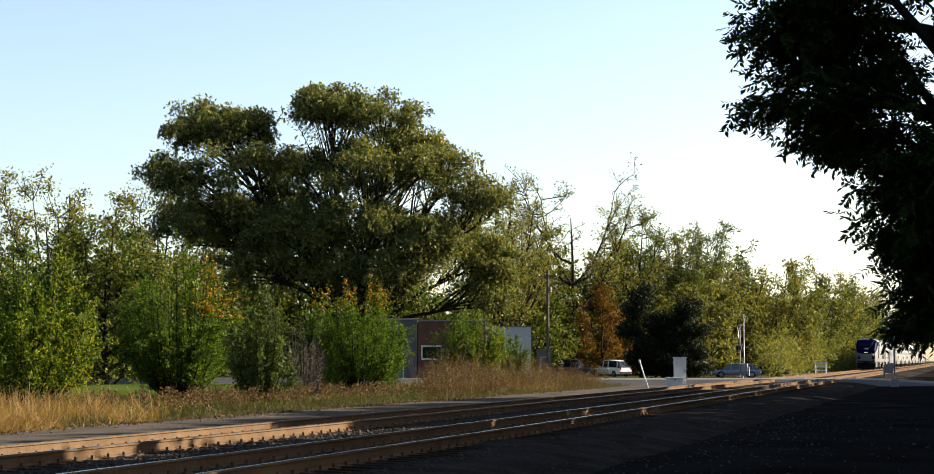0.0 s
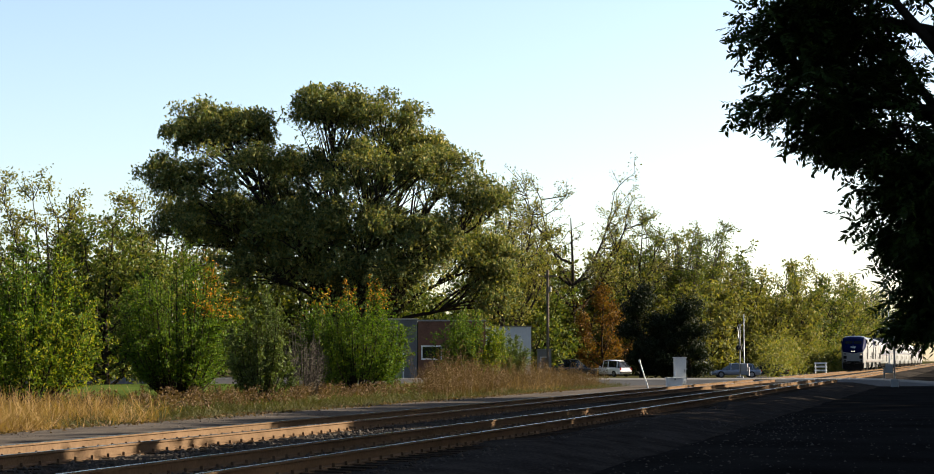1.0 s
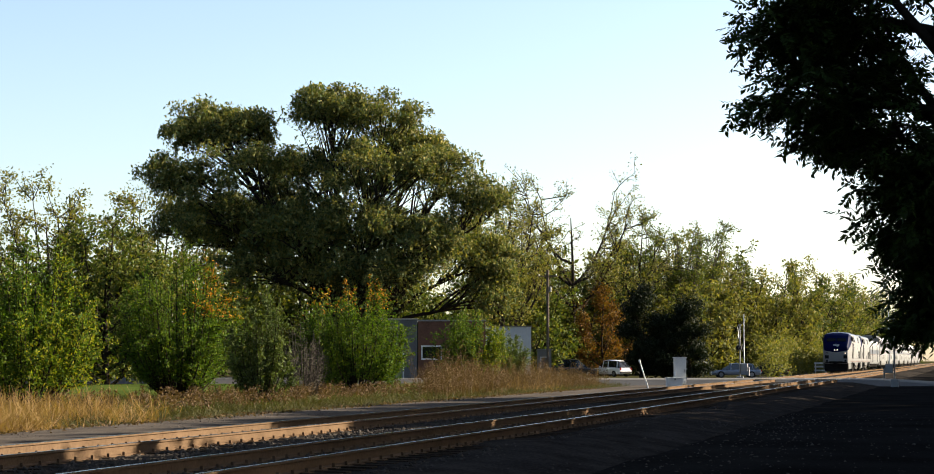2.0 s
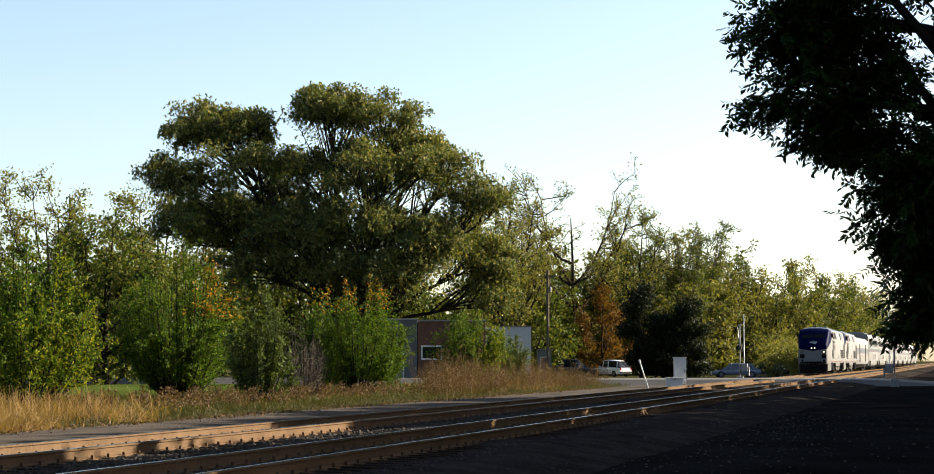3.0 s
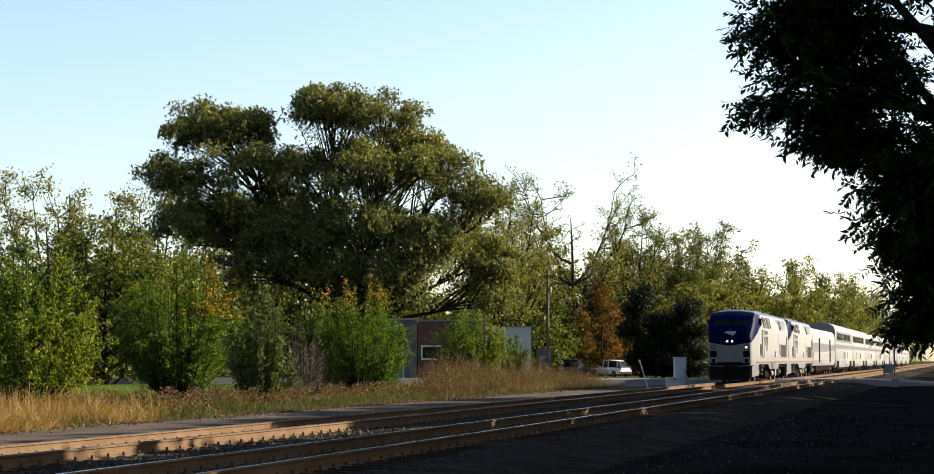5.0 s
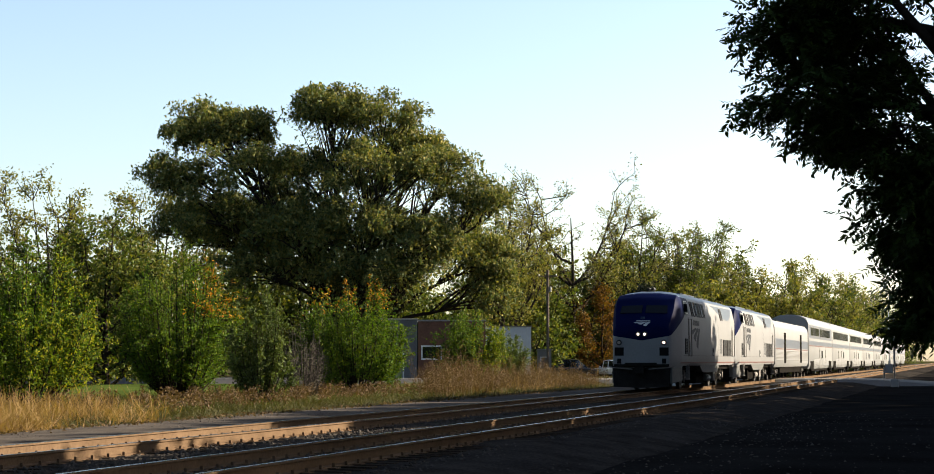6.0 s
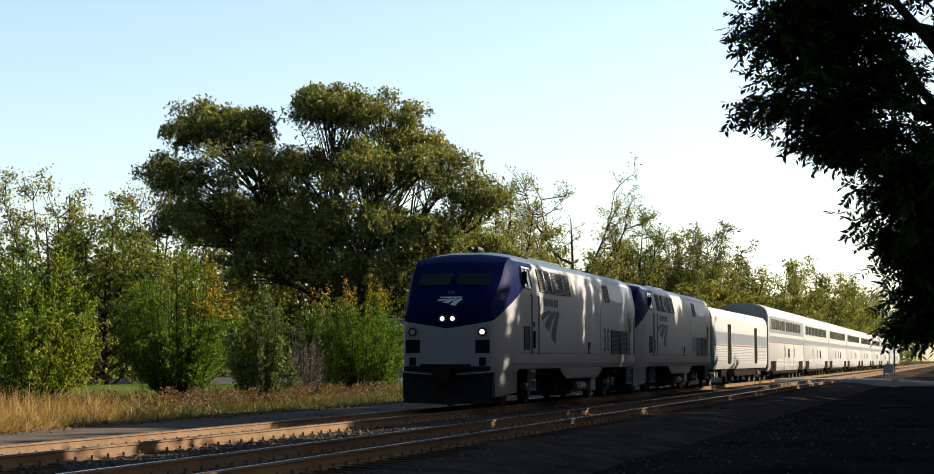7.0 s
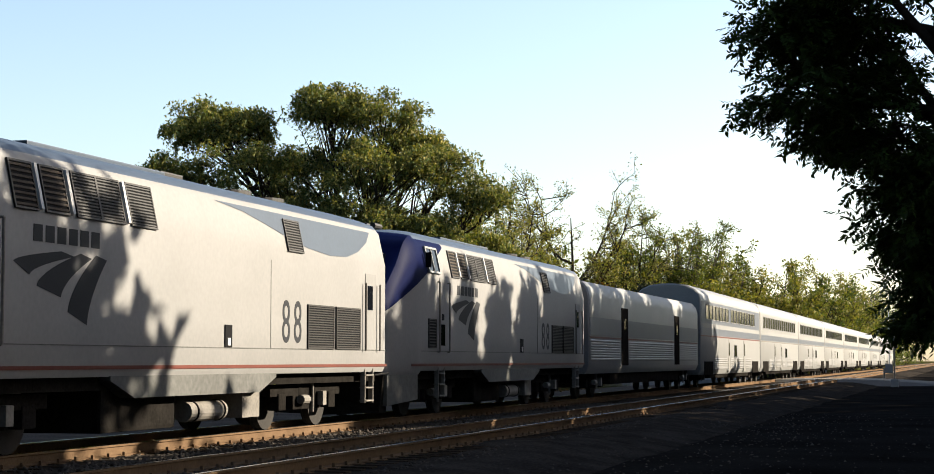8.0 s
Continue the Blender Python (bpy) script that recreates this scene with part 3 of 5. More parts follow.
BACK = [((215, 52), 16.5, 12, 131, L_YELLOW, FULL), ((219, 47), 16.5, 11, 132, L_WOOD, FULL), ((229, 43), 17.0, 11, 133, L_WOOD, FULL), ((241, 41), 18.0, 11, 134, L_WOOD, FULL), ((246, 37), 18.0, 11, 135, L_YELLOW, FULL), ((252, 33), 18.0, 11, 136, L_WOOD, FULL),
        ((245, 28.6), 15.4, 11, 35, L_YELLOW, EDGE), ((233, 27.3), 13.0, 8, 36, L_YELLOW, EDGE), ((238, 23.4), 13.6, 8, 37, L_YELLOW, EDGE), ((262, 22.6), 15.4, 10, 38, L_WOOD, FULL), ((285, 22.2), 16.5, 11, 39, L_YELLOW, EDGE),
        ((315, 21.5), 15.5, 10, 40, L_WOOD, FULL), ((350, 21.5), 16.0, 11, 41, L_YELLOW, FULL), ((400, 22), 17, 13, 42, L_WOOD, FULL), ((460, 22), 18, 15, 43, L_WOOD, FULL), ((540, 21), 18, 17, 44, L_WOOD, FULL)]
for (x, y), h, w, sd, lf, lab in BACK:
    branching_tree("woodland_tree", spot(x, y), h, w * 1.25, lf, M_BARK, lab, sd, 14, 8, 4, 17, (0.38, 0.24), 0.42, 0.02, 0.26)

MID = [((176, 54), 11, 10, 51, L_WOOD), ((192, 50), 11.5, 9, 52, L_WOOD), ((204, 46), 10.5, 8, 53, L_WOOD), ((226, 44.5), 11.5, 8, 54, L_YELLOW), ((215, 36.5), 10.5, 7, 55, L_YELLOW), ((219, 32), 10.2, 6, 56, L_WOOD), ((188, 45), 12, 9, 57, L_WOOD), ((228, 42), 14, 9, 58, L_WOOD), ((233, 37), 14, 8, 59, L_WOOD), ((214, 29), 11, 8, 60, L_YELLOW), ((160, 60), 12, 10, 61, L_WOOD), ((165, 68), 12, 11, 62, L_WOOD), ((155, 78), 11, 10, 63, L_WOOD), ((160, 52.5), 10.5, 10, 64, L_WOOD), ((164, 47.5), 9.5, 9, 65, L_WOOD), ((157, 58), 11, 10, 66, L_WOOD), ((150, 66), 10, 9, 67, L_WOOD)]
for (x, y), h, w, sd, lf in MID:
    branching_tree("understorey_tree", spot(x, y), h, w, lf, M_BARK, "dense low green tree at the wood's edge", sd, 12, 7, 4, 17, (0.4, 0.25), 0.42, 0.02, 0.16)
branching_tree("maple_tree", spot(200.5, 39.2), 10.6, 6.4, L_RUST, M_BARK, "slender tree in rust-orange autumn leaf", 71, 12, 6, 5, 20, (0.26, 0.16), 0.34, 0.05, 0.14)
for (x, y), h, w, sd in (((168.5, 29.3), 9.0, 4.6, 72), ((169.5, 25.0), 7.8, 4.4, 73), ((169.0, 27.3), 6.0, 3.6, 74)):
    plant("juniper", spot(x, y), RZ, crown_lobes(sd, h, w, 9, 0.06), 0.16, L_DARK, M_BARK, True, "dark dense juniper beside the street", twigs=30, per=50, size=(0.26, 0.12), spread=0.3, seed=sd)

HIGH = lambda q, rng: (q[:, 2] > 4.7 + rng.normal(size=len(q)) * 0.4) & (rng.random(len(q)) < 0.5)
# turning leaves towards the sun, their bright yellow also standing in for sunlight
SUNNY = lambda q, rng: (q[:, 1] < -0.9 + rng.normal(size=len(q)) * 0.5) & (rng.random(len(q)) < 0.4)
SIDE = lambda q, rng: (q[:, 2] > 3.6) & (q[:, 1] < -1.2) & (rng.random(len(q)) < 0.35)
shoots("shrub", spot(57.0, 31.6), 5.7, 5.0, L_BUSH, "tall green shrub with yellowing, sunlit-toned leaves on its sunny side", 81, 80, 250, extra=(L_TURNING_LIT, SUNNY))
shoots("shrub", spot(73.3, 33.2), 6.7, 5.5, L_BUSH, "tall green shrub with a few orange sprays", 82, 84, 260, extra=(L_ORANGE, SIDE))
shoots("shrub", spot(66.6, 26.6), 4.4, 2.5, L_BUSH_OLIVE, "thin olive shrub with upright whips", 83, 40, 150)
shoots("dead_shrub", spot(74.8, 27.9), 3.4, 2.0, L_BUSH_OLIVE, "leafless grey-brown shrub with upright twigs", 84, 60, 10, bare=True, bark=M_BARK_PALE, side_twigs=16)
shoots("shrub", spot(85.0, 29.0), 5.6, 5.4, L_BUSH, "bushy green shrub with orange-tipped crown", 85, 80, 240, extra=(L_ORANGE, HIGH))
shoots("shrub", spot(87.0, 31.6), 5.2, 2.6, L_BUSH_OLIVE, "shrub with yellow-orange crown behind another", 86, 45, 200, extra=(L_ORANGE, HIGH))
shoots("shrub", spot(108.2, 29.6), 5.2, 3.8, L_BUSH, "rounded green shrub with yellowing, sunlit-toned side above brown weeds", 87, 70, 200, extra=(L_TURNING_LIT, SUNNY))
shoots("shrub", spot(112.0, 28.2), 3.4, 2.8, L_BUSH_OLIVE, "low pale-green shrub among brown weeds", 88, 50, 170)

# ---- grasses ----
rng = np.random.default_rng(11)
xy = scatter(rng, 30000, 30, 150, 22.6, 28.0)
edge = 22.5 + 0.5 * np.sin(xy[:, 0] * 0.7) + 0.4 * np.sin(xy[:, 0] * 1.9) + np.abs(rng.normal(size=len(xy))) * 1.2
xy = xy[xy[:, 1] > edge]
tagged(grid_mesh("dry_grass", *blades(rng, xy, GZ, 0.2, 0.02, 0.9), L_DULL), "dull brown-green grass along the cinder strip", "grass", kind="stuff")
xy = np.concatenate([scatter(rng, 24000, 33, 53, 22.3, 28.0), np.array([105, 25.4]) + rng.normal(size=(1600, 2)) * np.array([2.0, 0.7])])
clump = np.where(xy[:, 0] > 60, 2.0, 0.0) + np.sin(xy[:, 0] * 0.8 + 1.0) + np.sin(xy[:, 1] * 1.1 + xy[:, 0] * 0.35) + rng.normal(size=len(xy)) * 0.45
tagged(grid_mesh("tall_dry_grass", *blades(rng, xy[clump > 0.6], GZ, 0.55, 0.018, 0.85), L_STRAW), "clumps of tall blond dry grass", "grass", kind="stuff")
xy = scatter(rng, 2600, 60, 124, 23.6, 31.0)
tone = np.sin(xy[:, 0] * 0.5) + np.sin(xy[:, 1] * 0.9 + xy[:, 0] * 0.21) + rng.normal(size=len(xy)) * 0.5
stand = (xy[:, 1] < 0.295 * xy[:, 0] + rng.normal(size=len(xy)) * 0.7) & (tone > -0.9)
xy = xy[stand & (xy[:, 0] > 80)]
tall = (1.1 + 0.35 * np.sin(xy[:, 0] * 0.9 + xy[:, 1]) + 0.3 * np.sin(xy[:, 0] * 0.31) + 0.3 * rng.normal(size=len(xy)).clip(-1.5, 2.5))[:, None]
tall *= np.where(xy[:, :1] > 104, 0.78, 1.0)
tagged(grid_mesh("brown_weeds", *plumes(rng, xy, GZ, tall * 1.15, 60, (0.09, 0.035), 0.22), L_WEED), "waist-high stand of feathery dry brown weeds", "weeds", kind="stuff")
tagged(grid_mesh("weed_stalks", *blades(rng, np.repeat(xy, 5, 0) + rng.normal(size=(len(xy) * 5, 2)) * 0.12, GZ, np.repeat(tall, 5, 0) * 1.15, 0.014, 0.16), L_WEED), "thin brown stalks of dry weeds", "weeds", kind="stuff")
xy = scatter(rng, 420, 48, 84, 24.0, 29.0)
tagged(grid_mesh("scrub", *plumes(rng, xy, GZ, 0.75, 30, (0.1, 0.045), 0.16), L_WEED), "low brown scrub below the shrubs", "weeds", kind="stuff")
xy = scatter(rng, 26000, 42, 125, 25.0, 38)
tagged(grid_mesh("green_grass", *blades(rng, xy, GZ, 0.22, 0.028, 0.7), L_GRASS), "rough green grass under the shrubs", "grass", kind="stuff")

# ---- the maple, and unseen trees placed on the camera's side to shade the tracks ----
NEAR_LOBES = [(-3.91, 0.17, 6.78, 0.74, 0.87, 0.7), (-3.13, 0.0, 7.39, 0.96, 0.96, 0.78), (-3.6, 0.0, 5.9, 0.95, 1.1, 0.9), (-2.8, 0.5, 6.5, 1.25, 1.3, 1.1), (-2.2, -0.4, 5.2, 1.2, 1.3, 1.1),
              (-3.0, 0.3, 5.3, 0.75, 1.0, 0.5), (-2.0, 0.0, 3.9, 1.0, 1.1, 0.9), (-1.65, 0.0, 3.0, 0.8, 1.0, 0.6), (-1.6, 0.3, 2.35, 0.6, 0.8, 0.35), (-1.1, -0.6, 4.6, 1.5, 1.5, 1.4),
              (-0.8, 0.5, 3.4, 1.3, 1.3, 1.0), (-0.7, -0.5, 6.2, 1.6, 1.6, 1.4), (-3.0, 0.0, 8.3, 1.7, 1.6, 1.3), (-1.0, 0.5, 8.8, 2.0, 2.0, 1.5), (1.0, -0.5, 8.0, 2.2, 2.2, 1.8),
              (1.0, 0.5, 5.0, 2.0, 2.0, 1.8), (-2.0, -0.5, 10.2, 1.7, 1.7, 1.2), (2.6, 0.0, 6.8, 2.0, 2.0, 1.8), (1.0, 0.5, 10.4, 1.9, 1.9, 1.3), (-2.1, 0.0, 4.45, 0.55, 0.9, 0.5), (-1.6, 0.0, 3.45, 0.5, 0.8, 0.5)]
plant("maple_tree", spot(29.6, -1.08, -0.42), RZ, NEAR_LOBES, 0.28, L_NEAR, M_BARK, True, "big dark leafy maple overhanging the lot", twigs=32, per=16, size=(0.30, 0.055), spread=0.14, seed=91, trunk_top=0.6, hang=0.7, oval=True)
# crowns out of view: near row implied by shadows, outer ones added to block sky
ROW = [(32, -8.5, 9.1, 7), (35.5, -7.5, 9.0, 7), (39.5, -8, 9.0, 7), (43, -7.5, 8.8, 6), (30, -9.5, 9.6, 6), (34, -9.5, 9.5, 6), (37.5, -9.5, 9.6, 6), (41.5, -9.5, 9.6, 6), (45, -10, 9.6, 5), (49.0, -8.5, 13.2, 7), (54.5, -8, 12.8, 7), (61, -7.5, 13.3, 8), (67, -8, 13.9, 9),
       (73, -8.5, 13.5, 9), (79, -8, 13.9, 9), (85, -7.5, 13.5, 9), (91, -8, 13.9, 9), (97, -8.5, 12.7, 8), (106, -8, 10.5, 7), (114, -7, 7.4, 8), (123, -6, 8.5, 8),
       (132, -6, 8.0, 8), (36, -14, 12, 9), (20, -10, 13, 9), (8, -9, 14, 10), (-6, -8, 14, 10), (-16, 0, 14, 10), (-18, 12, 13, 10), 
       (98, -12.5, 13.3, 8), (55, -18, 12, 10), (40, -22, 13, 10), (120, -17, 13, 10),
       (130, -16, 12.5, 10), (140, -17, 13, 10), (151, -16, 13, 11), (163, -17, 13, 11), (176, -17, 13, 12), (190, -17, 13, 12), (206, -17, 13, 13), (31.0, -9, 13.6, 8)]
def leaning_crown(seed, h, w):
    """A dense low crown with slanting leafy limbs that rise above it, with gaps between them."""
    rng = np.random.default_rng(seed)
    out = crown_lobes(seed, 12.2, w, 10, 0.1)
    v = -w / 2
    while v < w / 2:
        top = h * rng.uniform(0.93, 1.03)
        r = rng.uniform(0.3, 0.6)
        out += [(rng.normal() * 0.4, v + (z - 9.6) * 0.36, z, r, r, 0.75) for z in np.arange(10.4, top, 0.9)]
        v += rng.uniform(0.85, 1.5)
    return out


ROW = [(x + (12 - y) * 0.25, y, h + (12 - y) * 0.05, w) if 26 < x < 135 and y > -13 else (x, y, h, w) for x, y, h, w in ROW]
ROW += [(34 + 6.5 * i, -13.5, 10.6, 8) for i in range(14)]
for i, (x, y, h, w) in enumerate(ROW):
    # open tops leave slanting gaps that shape the sun streaks on the train
    open_top = (57 < x < 64 or 70 < x < 101) and y > -10
    lobes = leaning_crown(100 + i, h, w) if open_top else crown_lobes(100 + i, h, w, 11, 0.1)
    plant("unseen_row_tree", spot(x, y, -0.42), RZ, lobes, 0.26, L_NEAR, M_BARK, True, "unseen leafy tree placed beside the lot for shade", twigs=12 if open_top else 18 if y > -13 else 13, per=15, size=(0.5, 0.36) if open_top else (0.84, 0.62), spread=0.22 if open_top else 0.5, twig_wood=False, seed=100 + i, group="tree row")

# unseen tall woods added behind and beside the viewpoint to cut the skylight
rng = np.random.default_rng(13)
cl = []
for i in range(430):
    if i % 3:
        c = np.array([rng.uniform(-46, -20), rng.uniform(-34, 70), rng.uniform(0, 25)])
    else:
        c = np.array([rng.uniform(-20, 34), rng.uniform(50, 72), rng.uniform(0, 20)])
    cl.append(c + rng.normal(size=(110, 3)) * np.array([2.6, 2.6, 1.9]))
q = np.concatenate(cl)
tagged(grid_mesh("woods", *leaf_cards(rng, q[q[:, 2] > GZ], 0.95, 0.6), L_NEAR), "unseen tall dark woods added to block skylight", "woods", kind="stuff")

# ---- far woods that close the distance ----
rng = np.random.default_rng(12)
cl = []
for i in range(560):
    t = rng.random()
    if i % 5 == 0:
        c = np.array([120 + 130 * t, 112 - 40 * t, rng.uniform(1, 11)])
    elif i % 5 == 1:
        c = np.array([215 + 260 * t, 36 + 25 * rng.random() - 6 * t, rng.uniform(0, 11 + 3 * t)])
    elif i % 5 == 2:
        c = np.array([380 + 500 * t ** 1.5, 21 + rng.uniform(0, 30), rng.uniform(0, 13 + 4 * t)])
    elif i % 5 == 3:
        c = np.array([930 + 60 * t, rng.uniform(-70, 130), rng.uniform(0, 26)])
    else:
        c = np.array([270 + 500 * t ** 1.6, -3 - rng.uniform(0, 26) + 6 * t, rng.uniform(0, 6 + 9 * t)])
    cl.append(c + rng.normal(size=(110, 3)) * np.array([3.0, 2.2, 1.9]))
q = np.concatenate(cl)
q = q[q[:, 2] > GZ]
tagged(grid_mesh("far_woods", *leaf_cards(rng, q, 0.95, 0.6), L_WOOD), "hazy green woods closing the distance", "woods", kind="stuff")
cl = []
for i in range(260):
    t = rng.random()
    c = np.array([188 + 300 * t ** 1.3, 18.6 + abs(rng.normal()) * 1.6, rng.uniform(-0.2, 3.2)])
    cl.append(c + rng.normal(size=(130, 3)) * np.array([1.5, 0.8, 0.9]))
q = np.concatenate(cl)
q = q[(q[:, 2] > GZ) & (q[:, 1] > 16.8)]
tagged(grid_mesh("undergrowth", *leaf_cards(rng, q, 0.26, 0.16), L_YELLOW), "yellow-green undergrowth along the wood's foot", "undergrowth", kind="stuff")
cl = []
for i in range(150):
    t = rng.random()
    c = np.array([158 + 40 * t, 66 - 40 * t + rng.normal() * 1.5, rng.uniform(-0.2, 3.5)])
    cl.append(c + rng.normal(size=(90, 3)) * np.array([1.2, 1.2, 0.9]))
q = np.concatenate(cl)
q = q[q[:, 2] > GZ]
tagged(grid_mesh("hedge_growth", *leaf_cards(rng, q + np.array([30, 6, 0]), 0.42, 0.26), L_WOOD), "dark green growth below the street trees", "undergrowth", kind="stuff")

# ---- crossing, street furniture, buildings and cars ----
M_CONCRETE = mat("pale_concrete", (0.1578, 0.1517, 0.1396), 0.9, var=0.15, scale=1, fine=20)
M_CABINET = mat("white_cabinet_paint", (0.5048, 0.5048, 0.4854), 0.5, var=0.08, scale=2, fine=20)
M_ALU = mat("dull_aluminium", (0.1942, 0.1942, 0.1942), 0.5, 0.5, var=0.1)
M_BRICK = mat("brown_brick", (0.09102, 0.04551, 0.03034), 0.9, var=0.25, scale=1, fine=8)
M_SIDING = mat("grey_siding", (0.085, 0.085, 0.088), 0.7, var=0.1, scale=1, fine=10)
M_PALEWALL = mat("pale_metal_wall", (0.5, 0.515, 0.54), 0.6, var=0.08, scale=1, fine=10)
M_POLE = mat("weathered_pole", (0.09709, 0.07888, 0.06068), 0.9, var=0.25, scale=1, fine=15)
M_CARWHITE = mat("white_car_paint", (0.72, 0.73, 0.75), 0.25, var=0.04, bump=0, spec=0.5)
M_CARDARK = mat("dark_car_paint", (0.0182, 0.01942, 0.02124), 0.25, var=0.06, bump=0, spec=0.5)
M_CARSILVER = mat("silver_blue_car_paint", (0.1736, 0.1972, 0.2366), 0.25, 0.3, var=0.05, bump=0, spec=0.5)
M_RUBBER = mat("tyre_rubber", (0.01214, 0.01214, 0.01214), 0.9, var=0.2)
M_CARGLASS = mat("tinted_car_glass", (0.007282, 0.008495, 0.009709), 0.05, var=0.1, bump=0, spec=0.8)
M_TAIL = mat("tail_lamp", (0.1517, 0.009102, 0.006068), 0.2, var=0.1, bump=0)

bm = bmesh.new()
prof = [(-90, -0.40), (0, -0.38), (5.5, -0.06), (7.6, -0.012), (8.5, -0.012), (8.65, -0.06), (9.99, -0.06), (10.14, -0.012), (12.7, -0.012), (12.86, -0.06), (14.2, -0.06), (14.36, -0.012), (16.5, -0.03), (24, -0.06), (70, -0.08)]
rows = []
for y, z in prof:
    rows.append([bm.verts.new((x, y, zz)) for x, zz in ((126.0, -0.5), (127.0, z), (139.0, z), (140.0, -0.5))])
for a, b in zip(rows, rows[1:]):
    for j in range(3):
        bm.faces.new((a[j], a[j + 1], b[j + 1], b[j]))
bmesh.ops.recalc_face_normals(bm, faces=bm.faces)
tagged(link_bm("crossing_road", bm, M_ROAD), "pale worn asphalt road over the tracks", "road", kind="structure")
for yc, root in ((NEAR_Y, TRACK_NEAR), (FAR_Y, TRACK_FAR)):
    for k in range(4):
        for j in (-0.42, 0.0, 0.42):
            part("crossing_plank", boxes((127 + 3 * k, 129.97 + 3 * k, j - 0.2, j + 0.2, -0.1, -0.004), bevel=0.01), M_PLANK, root, "sun-bleached timber crossing plank")


def cabinet():
    root = tagged(empty("signal_cabinet", pose(*CAB, -0.33, 0, 0, -70)), "white metal signal cabinet beside a low white box", "cabinet")
    part("body", boxes((-0.36, 0.36, -0.3, 0.3, 0.1, 1.78), bevel=0.015), M_CABINET, root)
    part("roof", boxes((-0.41, 0.41, -0.35, 0.35, 1.78, 1.84), bevel=0.01), M_CABINET, root)
    d = part("door", boxes((-0.32, 0.32, -0.325, -0.302, 0.16, 1.72), bevel=0.006), M_CABINET, root)
    part("handle", boxes((0.2, 0.24, -0.36, -0.325, 0.85, 1.05), bevel=0.006), M_ALU, d, "dull metal handle")
    for z in (0.4, 1.0, 1.5):
        part("hinge", boxes((0.36, 0.42, -0.32, -0.24, z, z + 0.14)), M_ALU, root)
    part("plinth", boxes((-0.4, 0.4, -0.34, 0.34, -0.15, 0.1), bevel=0.01), M_CONCRETE, root)
    low = tagged(empty("equipment_box", pose(*LOWBOX, -0.33, 0, 0, -70)), "low white metal equipment box by a cabinet", "equipment box")
    part("body", boxes((-0.5, 0.5, -0.3, 0.3, -0.12, 0.48), bevel=0.015), M_CABINET, low)
    part("lid", boxes((-0.53, 0.53, -0.33, 0.33, 0.48, 0.54), bevel=0.01), M_CABINET, low)
    part("latch", boxes((-0.05, 0.05, -0.34, -0.3, 0.36, 0.48)), M_ALU, low)


CAB, LOWBOX = (117.3, 17.9), (116.2, 18.1)
cabinet()
bm = bmesh.new()
rod(bm, (0, 0, -0.2), (0.16, 0.62, 1.68), 0.042, 10)
root = tagged(empty("leaning_post", pose(114.8, 19.5, -0.42)), "thin white post leaning beside the track", "post")
part("shaft", bm, M_CABINET, root)
bm = bmesh.new()
rod(bm, (0.155, 0.6, 1.62), (0.166, 0.643, 1.75), 0.07, 10)
part("cap", bm, M_CABINET, root)


def crossing_signal(at, rz, label):
    root = tagged(empty("crossing_signal", pose(*at, 0, 0, rz)), label, "crossing signal")
    part("mast", rods(((0, 0, 0), (0, 0, 4.3), 0.06), n=12), M_ALU, root)
    part("base", boxes((-0.25, 0.25, -0.25, 0.25, -0.25, 0.35), bevel=0.02), M_ALU, root)
    for a in (45, -45):
        part("crossbuck_board", boxes((-0.6, 0.6, -0.02, 0.0, -0.11, 0.11), m=Matrix.Translation((0, -0.075 if a > 0 else -0.1, 3.75)) @ Matrix.Rotation(radians(a), 4, "Y")), M_CABINET, root, "white crossbuck board")
    part("lamp_bar", boxes((-0.75, 0.75, -0.04, 0.04, 2.55, 2.63)), M_ALU, root)
    for s in (-1, 1):
        for f in (-1, 1):
            lm = part("lamp", rods(((s * 0.6, f * 0.04, 2.59), (s * 0.6, f * 0.2, 2.59), 0.16), n=16), M_UNDER_EARLY, root)
            part("backing_disc", rods(((s * 0.6, f * 0.1, 2.59), (s * 0.6, f * 0.115, 2.59), 0.3), n=20), M_UNDER_EARLY, lm, "black backing disc")
    part("bell", rods(((0, 0, 4.3), (0, 0, 4.42), 0.14), n=14), M_ALU, root)
    g = part("gate_mechanism", boxes((-0.3, 0.3, 0.1, 0.6, 0.75, 1.35), bevel=0.02), M_ALU, root)
    part("gate_arm", boxes((-0.05, 0.05, 0.3, 0.36, 1.2, 5.2)), M_CABINET, g, "raised slim gate arm")
    part("counterweight", boxes((-0.16, 0.16, 0.62, 0.72, 0.4, 1.1), bevel=0.02), M_ALU, g)
    return root


M_UNDER_EARLY = mat("matt_black_metal", (0.01214, 0.01214, 0.01214), 0.7, var=0.2)
crossing_signal((142.3, 17.0, -0.3), 180, "railway crossing signal mast with raised gate arm")
crossing_signal((124.0, 4.6, -0.3), 0, "railway crossing signal mast near the lot")

root = tagged(empty("barricade", pose(218.4, 16.6, -0.44, 0, 0, 90)), "small white wooden barricade beside the track", "barricade")
for s in (-1, 1):
    part("trestle_leg", rods(((s * 0.6, -0.35, 0), (s * 0.6, 0, 1.45), 0.05)), M_CABINET, root)
    part("trestle_leg", rods(((s * 0.6, 0.35, 0), (s * 0.6, 0, 1.45), 0.05)), M_CABINET, root)
for z in (0.55, 1.0, 1.4):
    part("rail_board", boxes((-0.75, 0.75, -0.1, -0.06, z - 0.1, z + 0.1), m=Matrix.Translation((0, -0.22 + z * 0.18, 0))), M_CABINET, root)

